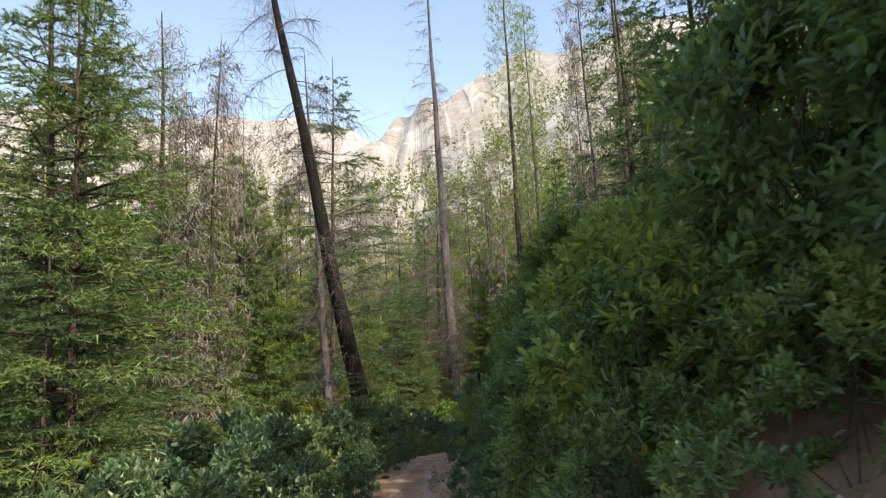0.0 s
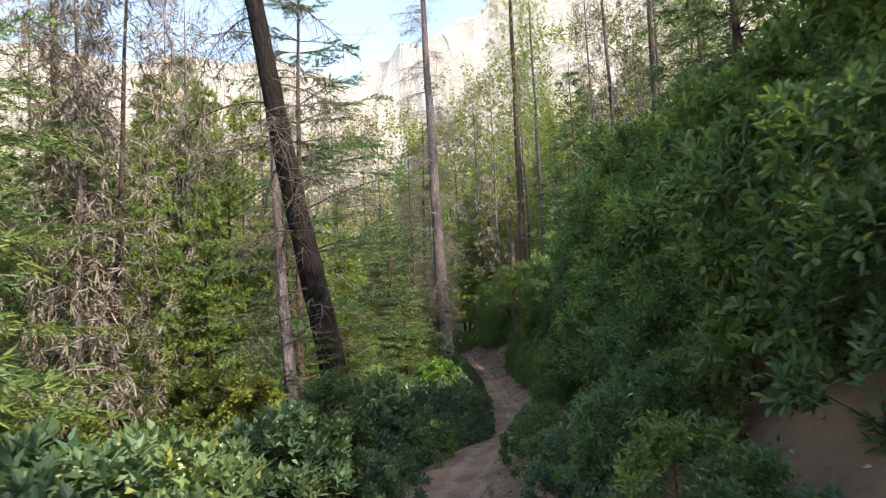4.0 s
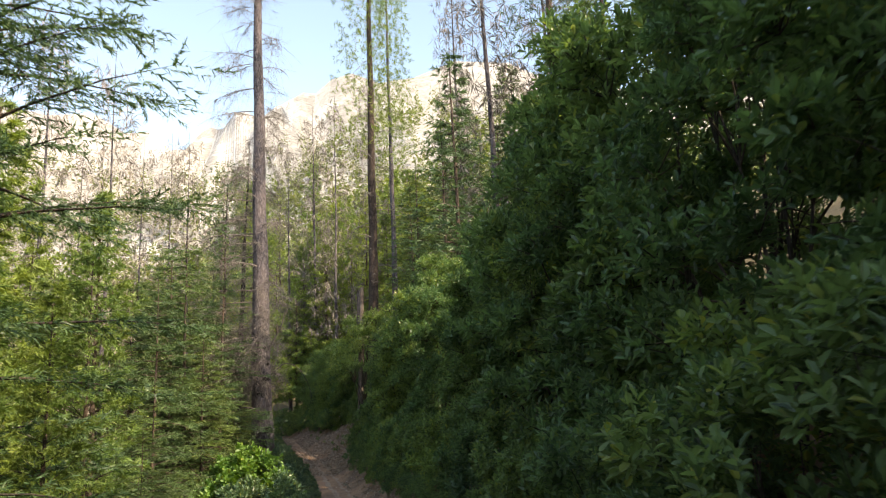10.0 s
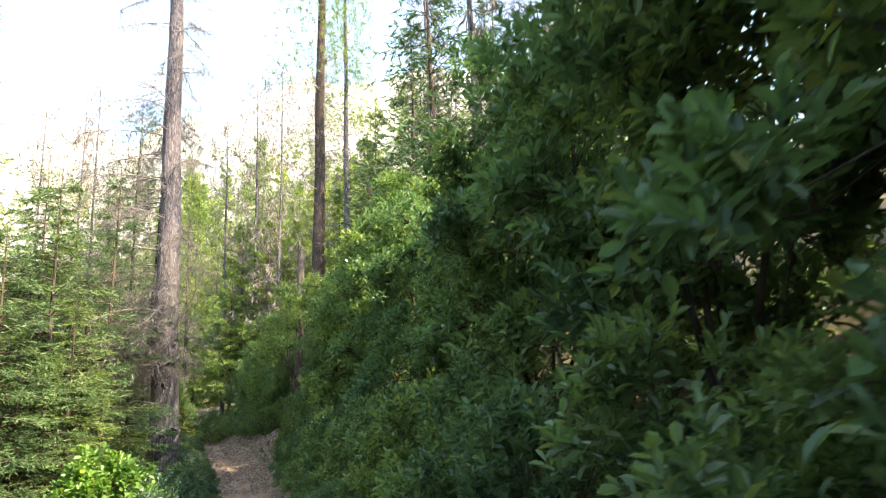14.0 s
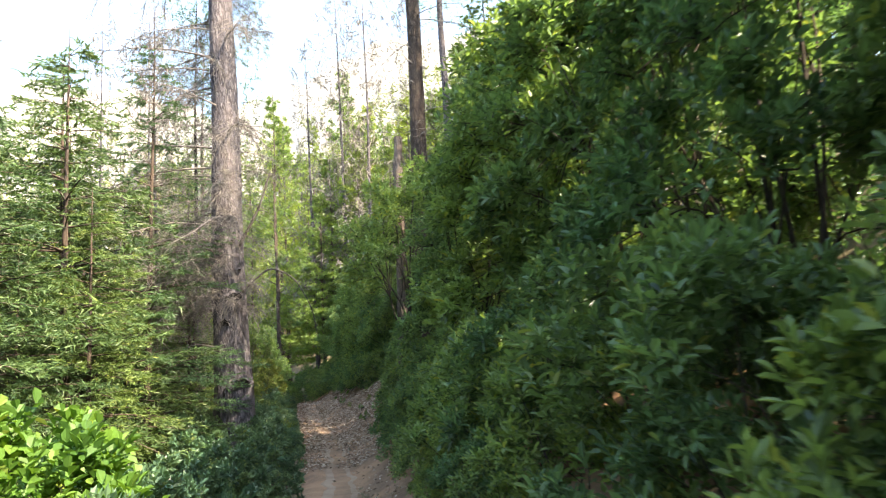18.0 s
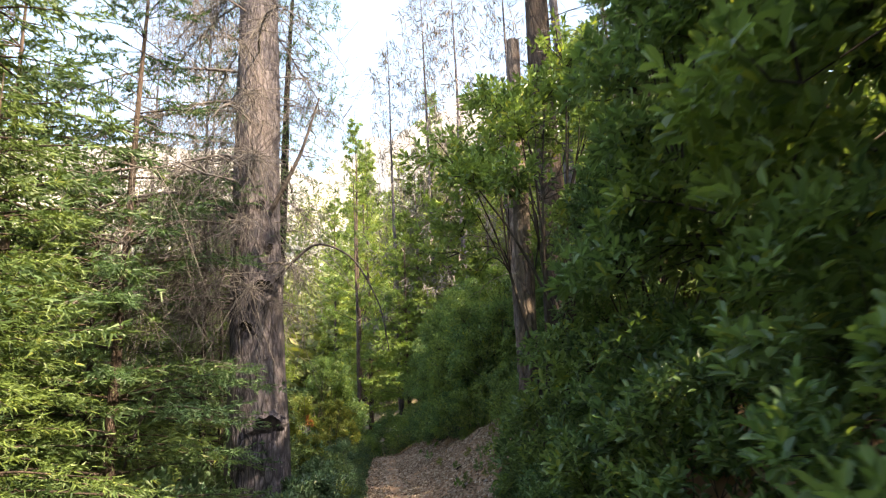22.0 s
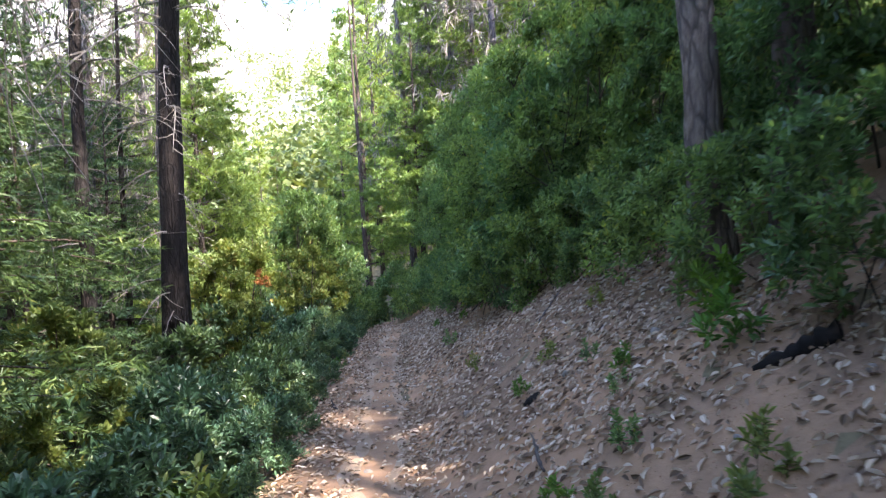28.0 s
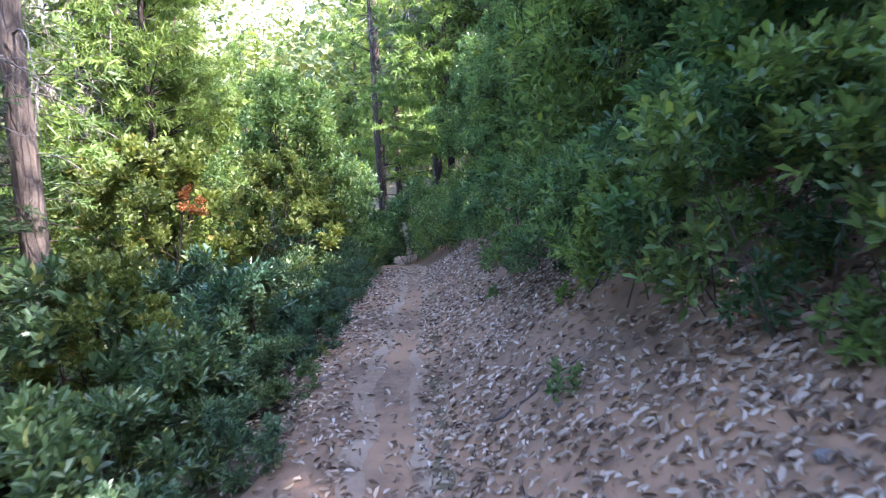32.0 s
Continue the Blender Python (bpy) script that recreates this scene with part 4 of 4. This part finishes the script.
mid_kinds = [conifer(220 + i, 11.0, 0.13, 1.0 + i, 2.0, 30, 5, PINE, 12, 0.19, 0.036, 0.05, fan=24, name="pine_tree", rise=0.6, ruffle=0.9) for i in range(3)]
far_kinds = [conifer(230 + i, 16.0, 0.16, 1.0, 2.4, 30, 4, PINE, 12, 0.28, 0.055, 0.05, fan=20, name="pine_tree", sides=6, rise=0.6, ruffle=0.9) for i in range(3)]
for f in (*mid_kinds, *far_kinds):
    tagged(f, "sunlit yellow-green young pine", "tree", "sunlit pines ahead")
for k in range(78):
    y = R.uniform(22, 64)
    x = R.uniform(-26, -6.5)
    s = R.uniform(0.7, 1.35)
    if y > 46 and x > -20:
        continue
    put(mid_kinds[k % 3], x, y, R.uniform(0, 360), s, 0.0, s * R.uniform(0.95, 1.3))
for x, y, s in ((4.6, 70.5, 1.2), (6.6, 73.0, 1.4), (11.5, 60.0, 1.1), (9.8, 71.0, 1.4), (13.0, 67.0, 1.3), (6.0, 67.5, 1.1), (7.6, 76.0, 1.5), (12.5, 74.0, 1.5),):
    put(mid_kinds[int(R.integers(3))], x, y, R.uniform(0, 360), s * 1.1, 0.0, s * (0.75 if x < 2.5 else 1.05))
for k in range(110):
    y = R.uniform(80, 118)
    x = R.uniform(-46, 26)
    if abs(x - trail_x(y)) < 1.2:
        x -= 3
    if -26 < x < 0 and k % 3:
        continue
    s = R.uniform(1.0, 1.4) * (0.6 if -24 < x < -5 else 1.0)
    put(far_kinds[k % 3], x, y, R.uniform(0, 360), s, 0.0, s * 1.2)
for k in range(44):
    y = R.uniform(60, 84)
    x = R.uniform(-24, -2.5)
    s = R.uniform(0.8, 1.25)
    if abs(x - 3.2 + 0.18 * (y - 46)) < 1.3:
        continue
    put(mid_kinds[k % 3], x, y, R.uniform(0, 360), s, 0.0, s * R.uniform(0.95, 1.25))
for x, y, s in ((-8.5, 41.0, 1.0), (-11.0, 44.0, 1.2), (-7.2, 48.5, 1.0), (-9.4, 50.5, 1.2), (-6.0, 53.5, 0.8), (11.8, 64.0, 1.2), (13.6, 60.0, 1.3), (3.8, 68.0, 0.9), (8.2, 69.0, 1.0), (10.4, 65.5, 1.0), (5.6, 76.0, 1.2), (9.0, 79.0, 1.2), (-5.2, 30.0, 0.9), (-3.6, 33.5, 0.7), (-6.5, 25.0, 0.8), (-4.4, 38.5, 0.95), (-7.8, 22.0, 0.75), (-8.6, 26.4, 1.0), (-6.2, 34.8, 1.1), (-10.4, 24.4, 1.0), (-3.0, 27.6, 0.5), (-9.0, 30.6, 1.15)):
    put(mid_kinds[int(R.integers(3))], x, y, R.uniform(0, 360), s, 0.0, s * 1.15)
slope_kinds = [conifer(240 + i, 15.0, 0.17, 4.0 - i, 2.7, 24, 5, FIR, 11, 0.26, 0.042, 0.15, fan=12, name="fir_tree", sides=8) for i in range(3)]
for f in slope_kinds:
    tagged(f, "dark fir on the slope, seen or added to cast shade", "tree", "firs up the slope")


def slope_size(x, y):
    """How tall the firs up the slope stand, along the trail: lower where the sun comes over them."""
    return float(np.interp(y, [20, 23, 34, 36], [0.88 if x < 8 else 0.72, 0.5, 0.5, 1.0])) if x > 4 else 1.0


# Partly unseen firs, added to shade the first and last shrubs below the trail.
for x, y, s in ((8.2, 47.6, 0.75), (8.6, 50.5, 0.72), (9.6, 45.4, 0.8), (9.5, 53.0, 0.65), (6.0, 0.0, 0.8), (7.5, -2.0, 0.9), (8.0, 2.5, 0.75), (9.0, 5.0, 0.8), (7.5, 7.5, 0.65), (6.5, -5.0, 0.9), (8.5, 10.0, 0.7), (7.5, 13.0, 0.65), (8.4, 16.5, 0.7), (9.5, 20.0, 0.9), (11.0, 24.0, 1.0), (10.5, 15.0, 0.9), (12.5, 19.0, 1.0), (3.5, -6.5, 0.9), (-6.0, -7.0, 0.9), (-9.0, -1.0, 0.8), (-12.0, 6.0, 0.9), (-16.0, 12.0, 0.9), (-15.0, 0.0, 1.0)):
    put(slope_kinds[int(R.integers(3))], x, y, R.uniform(0, 360), s * slope_size(x, y))
for k in range(16):
    y = R.uniform(4, 20)
    put(slope_kinds[k % 3], trail_x(y) + R.uniform(7.5, 27), y, R.uniform(0, 360), R.uniform(0.5, 0.7))
# Most stand out of view, added to shade the bank, shrubs and big pine.
for x, y, s in ((13.5, 47.0, 1.0), (15.0, 42.0, 1.1), (14.5, 50.0, 1.0), (17.0, 45.0, 1.1), (12.8, 52.5, 0.9), (11.1, 50.0, 0.70), (10.9, 43.0, 0.70), (13.2, 37.0, 1.20), (10.2, 34.0, 1.10), (8.6, 25.0, 1.00), (6.8, 21.0, 0.95), (5.6, 18.5, 0.90), (6.9, 37.2, 0.85), (7.0, 39.0, 0.72), (6.5, 42.0, 0.4), (5.2, 4.5, 0.7), (5.6, 8.0, 0.75), (5.4, 11.5, 0.75), (6.2, 14.8, 0.8), (4.8, 1.0, 0.75), (6.8, 10.0, 0.9), (6.6, 5.8, 0.9), (9.8, -3.5, 1.1), (10.4, 0.5, 1.1), (10.0, 3.0, 1.1), (10.6, 6.8, 1.1), (9.9, 12.0, 1.0), (12.6, 12.8, 1.1), (13.0, 0.0, 1.15), (13.2, 7.0, 1.15), (14.0, -6.0, 1.2), (16.0, -2.0, 1.2), (15.0, 2.0, 1.2), (17.0, 6.0, 1.2), (19.0, -9.0, 1.2), (21.0, -4.0, 1.2), (20.0, 1.5, 1.2), (23.0, -12.0, 1.2), (11.5, -9.0, 1.2), (12.0, 4.0, 1.1), (11.5, 9.0, 1.0), (14.5, 9.5, 1.1)):
    put(slope_kinds[int(R.integers(3))], x, y, R.uniform(0, 360), s * slope_size(x, y))

for x, y, rz, s in ((-1.5, 52.2, 40, 0.95), (-2.4, 53.5, 130, 1.2), (-1.9, 55.6, 220, 1.05), (-3.0, 56.6, 310, 1.3), (-5.3, 9.8, 75, 1.55), (-6.9, 12.9, 165, 1.7)):
    put(near_firs[int(rz) % 3], x, y, rz, s)
put(tall_fir, -6.3, 11.2, 250, 0.75)
for x, y, rz, s in ((-1.95, 14.4, 20, 0.5), (-2.7, 15.6, 110, 0.45)):
    put(lush, x, y, rz, s, 0.05)
for x, y, rz, s in ((-4.0, 16.2, 30, 0.42), (-5.2, 19.2, 120, 0.5), (-3.4, 20.6, 200, 0.45), (-6.4, 22.0, 280, 0.6)):
    put(yellow, x, y, rz, s, 0.05)
for off, y, rz, s in ((1.15, 2.2, 15, 0.5), (1.75, 2.5, 100, 0.6), (1.2, 3.0, 190, 0.55), (2.2, 2.0, 260, 0.6), (1.8, 3.3, 330, 0.6)):
    put(skirt_kinds[rz % 3], float(trail_x(y)) + off, y, rz, s, 0.06)
for k in (*wall_kinds, *back_kinds, *skirt_kinds, over, lush, yellow, rust, *mid_low, *low_kinds, *near_firs, tall_fir, *mid_kinds, *far_kinds, *slope_kinds):
    forget(k)


# ---- far woods on the mountain ----
def far_woods():
    rng = np.random.default_rng(31)
    N, n = 7000, 44
    az = np.radians(rng.uniform(-60, 60, N))
    d = 108 + 330 * rng.uniform(0, 1, N) ** 1.5
    x, y = d * np.sin(az), d * np.cos(az)
    z = ground_z(x, y)
    H = rng.uniform(9, 21, N)
    t = np.repeat(np.linspace(0.05, 0.98, n)[None], N, 0) + rng.uniform(-0.03, 0.03, (N, n))
    a = rng.uniform(0, 6.28, (N, n))
    L = H[:, None] * 0.15 * (1.10 - t) * rng.uniform(0.6, 1.2, (N, n))
    out = L * rng.uniform(0.0, 0.5, (N, n))
    cx = np.stack([x[:, None] + np.cos(a) * out, y[:, None] + np.sin(a) * out, z[:, None] + H[:, None] * t], -1).reshape(-1, 3)
    way = np.stack([np.cos(a), np.sin(a), rng.normal(0.1, 0.5, (N, n))], -1).reshape(-1, 3)
    L = L.ravel()
    v, f = slivers(cx, way, L, L * 0.5, rng, 0.9)
    return quick_mesh("far_woods", v, f, OLIVE)


tagged(new("far_woods", far_woods()), "distant conifers scattered over the mountain", "woods", kind="stuff")


# ---- fallen leaves ----
def litter(n, y0, y1, o0, o1, seed, L=0.058, W=0.021):
    rng = np.random.default_rng(seed)
    y = rng.uniform(y0, y1, n)
    o = rng.uniform(o0, o1, n) + rng.normal(0, 0.17, n)
    drift = 0.5 + 0.5 * ripple(o * 1.6 + 2.0, y * 0.9, 4.0)
    keep = (rng.random(n) < 0.25 + 0.9 * drift) & ((np.abs(o - 0.02) > 0.17) | (rng.random(n) < 0.2))
    y, o, n = y[keep], o[keep], int(keep.sum())
    x = trail_x(y) + o
    p = np.stack([x, y, ground_z(x, y) + 0.03], 1)
    a = rng.uniform(0, 6.28, n)
    way = np.stack([np.cos(a), np.sin(a), np.where(o > 0.4, 0.55 * np.cos(a), 0) + rng.normal(0, 0.2, n)], 1)
    return leaf_blades(p, way, L, W, rng, 0.8, 0.35, 0.2)


v, f = join([litter(46000, 41.5, 62, 0.1, 2.8, 41), litter(2600, 41.5, 62, -0.3, 0.2, 44), litter(9000, 41.5, 62, -0.95, -0.25, 42), litter(5000, 0, 41, 0.3, 1.6, 43)])
tagged(new("leaf_litter", quick_mesh("leaf_litter", v, f, LITTER)), "dry brown oak leaves strewn over trail and bank", "leaf litter", kind="stuff")


# single leaves lying on the trail where it is walked last
def fallen_leaf_mesh(seed, L, W):
    rng = np.random.default_rng(seed)
    v, f = leaf_blades(np.array([[-L / 2, 0, 0.0]]), np.array([[1.0, 0, 0.0]]), L, W, rng, 0.0, 0.3, 0.18)
    return quick_mesh("fallen_leaf", v, f, LITTER)


kinds = [fallen_leaf_mesh(60 + i, 0.055 + 0.008 * i, 0.021 + 0.003 * i) for i in range(4)]
for k in range(260):
    y = R.uniform(45.5, 56.0)
    o = R.uniform(-0.5, 1.7)
    x = float(trail_x(y)) + o
    slope = math.degrees(math.atan2(float(ground_z(x + 0.1, y)) - float(ground_z(x - 0.1, y)), 0.2))
    child("fallen_leaf", kinds[k % 4], path if o < 0.3 else bank, "", pose(x, y, gz(x, y) + 0.04, R.uniform(-18, 18), -slope + R.uniform(-12, 12), 0) @ pose(0, 0, 0, 0, 0, R.uniform(0, 360)))


# ---- knots and scars on the big pine ----
def knot(parent, h, az, r_trunk, size, seed):
    """A raised collar on the trunk's face round a charred disc, whose black paints the hollow's shade."""
    rng = np.random.default_rng(seed)
    n = 22
    a = np.linspace(0, 2 * np.pi, n, endpoint=False)
    prof = [(1.7, -0.20), (1.25, 0.14), (1.05, 0.27), (0.92, 0.20), (0.55, 0.165), (0.18, 0.16)]
    v = []
    for q, (r, out) in enumerate(prof):
        w = 1 + 0.22 * np.sin(2 * a + seed) + 0.14 * np.sin(5 * a + 2 * seed) + rng.normal(0, 0.07, n)
        v.append(np.stack([r_trunk * 1.0 + size * out * (1 + 0.25 * np.sin(3 * a + seed)), size * r * w * np.cos(a) * 1.15, size * r * w * np.sin(a) * 0.8], 1))
    k = np.arange(n)

    def bands(rows):
        i = np.arange(len(rows) - 1)[:, None] * n
        return np.concatenate(rows), np.stack([i + k, i + (k + 1) % n, i + n + (k + 1) % n, i + n + k], -1).reshape(-1, 4)

    m = pose(0, 0, h, 0, 0, az)
    rv, rf = bands(v[:3])
    ob = child("knot", quick_mesh("knot", rv, rf, BARK, True), parent, "torn bark collar round a knot", m)
    # The disc stands proud of the bark; the hole's darkness is only colour.
    hv, hf = bands(v[2:])
    child("hollow", quick_mesh("hollow", hv, [hf, np.array([list(range(3 * n, 4 * n))])], CHAR, True), ob, "raised charred disc, its black standing for a hollow's shade")


zb = main.location.z
for h, az, size, seed in ((-1.28 - zb, -66, 0.135, 1), (0.78 - zb, -74, 0.10, 2), (0.15 - zb, -108, 0.09, 3), (2.1 - zb, -80, 0.05, 4), (1.4 - zb, -60, 0.045, 5)):
    knot(main, h, az, 0.465 * (1 - 0.93 * (h / 33) ** 0.9) * (1 + 0.35 * math.exp(-h / 0.92)), size, seed)


# the long bare bough that arches down beside the big pine
def bough(parent, pts, r0, r1, seed, twigs=14):
    rng = np.random.default_rng(seed)
    pts = np.array(pts, float)
    t = np.linspace(0, len(pts) - 1, 22)
    p = np.stack([np.interp(t, np.arange(len(pts)), pts[:, i]) for i in range(3)], 1)
    for _ in range(3):
        p[1:-1] = (p[:-2] + 2 * p[1:-1] + p[2:]) / 4
    lines = [(p, np.linspace(r0, r1, 22))]
    for _ in range(twigs):
        i = int(rng.integers(3, 21))
        w = norm((rng.normal(0, 1, 3) + [0, 0, -0.7])[None])[0]
        l = rng.uniform(0.15, 0.5)
        tt = np.linspace(0, 1, 4)[:, None]
        lines.append((p[i] + w * tt * l - UPV * 0.3 * l * tt ** 2, np.linspace(r1 * 0.8, r1 * 0.25, 4)))
    v, f = tubes(lines, 6)
    return child("branch", quick_mesh("branch", v, f, SHADETWIG, True), parent, "long bare bough arching to the ground")


bough(main, ((-0.3, -0.2, 3.0), (-0.9, -0.5, 3.15), (-1.35, -0.7, 2.7), (-1.6, -0.8, 1.9), (-1.75, -0.85, 1.1), (-1.7, -0.9, 0.5)), 0.035, 0.009, 71)
bough(main, ((-0.2, -0.3, 5.2), (-1.0, -0.9, 5.6), (-1.9, -1.3, 5.3), (-2.6, -1.6, 4.6), (-3.0, -1.7, 3.9)), 0.032, 0.008, 72)
bough(main, ((0.25, -0.2, 4.3), (0.9, -0.4, 4.9), (1.5, -0.5, 4.6), (1.9, -0.6, 3.8), (2.0, -0.7, 3.1)), 0.026, 0.007, 73)
bough(main, ((0.2, -0.3, 5.4), (0.7, -0.5, 6.3), (1.0, -0.6, 7.2)), 0.045, 0.015, 74, 6)


# ---- small things on the bank ----
def seedling(seed, mat, L=0.07):
    return shrub(seed, 0.16, 0.16, 0.3, 5, 5, 6, L, L * 0.4, mat, "seedling", 2, 0.15, 0.9, swell=(0.3, 0.5))


sprout = [seedling(300, LUSH), seedling(301, OAK, 0.06), seedling(302, AUTUMN, 0.06)]
for q in sprout:
    tagged(q, "small green seedling in the leaf litter", "seedling", "seedlings on the bank")
for k in range(46):
    y = R.uniform(42.5, 59)
    o = R.uniform(0.75, 2.6) if k % 4 else R.uniform(-0.95, -0.7)
    put(sprout[k % 3], float(trail_x(y)) + o, y, R.uniform(0, 360), R.uniform(0.35, 0.8))
for x, y, s, q in ((4.75, 46.9, 1.0, 0), (4.95, 47.4, 1.1, 0), (5.1, 46.4, 1.3, 1), (5.0, 47.9, 1.0, 1), (1.9, 47.7, 1.7, 2), (1.7, 47.2, 1.6, 2), (1.55, 48.2, 1.5, 0)):
    put(sprout[q], x, y, R.uniform(0, 360), s)
for q in sprout:
    forget(q)


def stone(seed, r):
    rng = np.random.default_rng(seed)
    bm = bmesh.new()
    bmesh.ops.create_icosphere(bm, subdivisions=2, radius=r)
    ax = rng.uniform(0.6, 1.2, 3)
    for v in bm.verts:
        n = 1 + 0.22 * math.sin(v.co.x / r * 2.3 + seed) * math.sin(v.co.y / r * 2.9 + 2 * seed) + rng.normal(0, 0.05)
        v.co = Vector((v.co.x * ax[0] * n, v.co.y * ax[1] * n, v.co.z * 0.6 * n))
    me = bpy.data.meshes.new("stone")
    bm.to_mesh(me)
    bm.free()
    me.materials.append(STONE)
    return tagged(new("stone", me), "pale rough stone lying on the soil bank", "stone", "stones on the bank")


stones = [stone(i, 0.05) for i in range(4)]
for k in range(60):
    y = R.uniform(43, 57)
    o = R.uniform(0.5, 2.4) if k % 5 else R.uniform(-0.6, 0.4)
    put(stones[k % 4], float(trail_x(y)) + o, y, R.uniform(0, 360), R.uniform(0.3, 1.1), -0.01)
for q in stones:
    bpy.data.objects.remove(q)


def stick(name, label, x, y, rz, L, r, mat, seed, lift=0.03):
    rng = np.random.default_rng(seed)
    t = np.linspace(-0.5, 0.5, 12)
    a = math.radians(rz)
    px, py = x + t * L * math.cos(a), y + t * L * math.sin(a)
    p = np.stack([px, py, ground_z(px, py) + r * 0.7 + lift], 1)
    p[:, :2] += np.cumsum(rng.normal(0, 0.022 * L, (12, 2)), 0)
    p -= [x, y, gz(x, y)]
    v, f = tubes([(p, np.interp(t, [-0.5, 0.3, 0.5], [r, r * 0.75, r * 0.35]) * rng.uniform(0.7, 1.25, 12))], 9)
    ob = new(name, quick_mesh(name, v, [f, np.array([list(range(8, -1, -1))])], mat, True))
    ob.location = (x, y, gz(x, y))
    return tagged(ob, label, "log" if r > 0.04 else "stick")


stick("log", "charred broken log half buried in the bank", 4.85, 46.5, 140, 0.36, 0.06, CHAR, 81, -0.02)
stick("log", "charred stump end in the litter", 4.0, 48.35, 62, 0.22, 0.04, CHAR, 82, -0.01)
for k, (x, y, rz, L) in enumerate(((4.2, 49.6, 30, 0.8), (4.6, 50.4, 55, 0.6), (3.9, 47.4, 80, 0.5), (5.0, 49.0, 20, 0.9), (2.0, 49.0, 48, 1.1), (3.6, 53.0, 10, 0.5), (4.4, 54.0, 40, 0.7), (2.3, 51.2, 100, 0.7))):
    stick("stick", "dry grey stick lying on the ground", x, y, rz, L, 0.010, SHADETWIG, 90 + k)
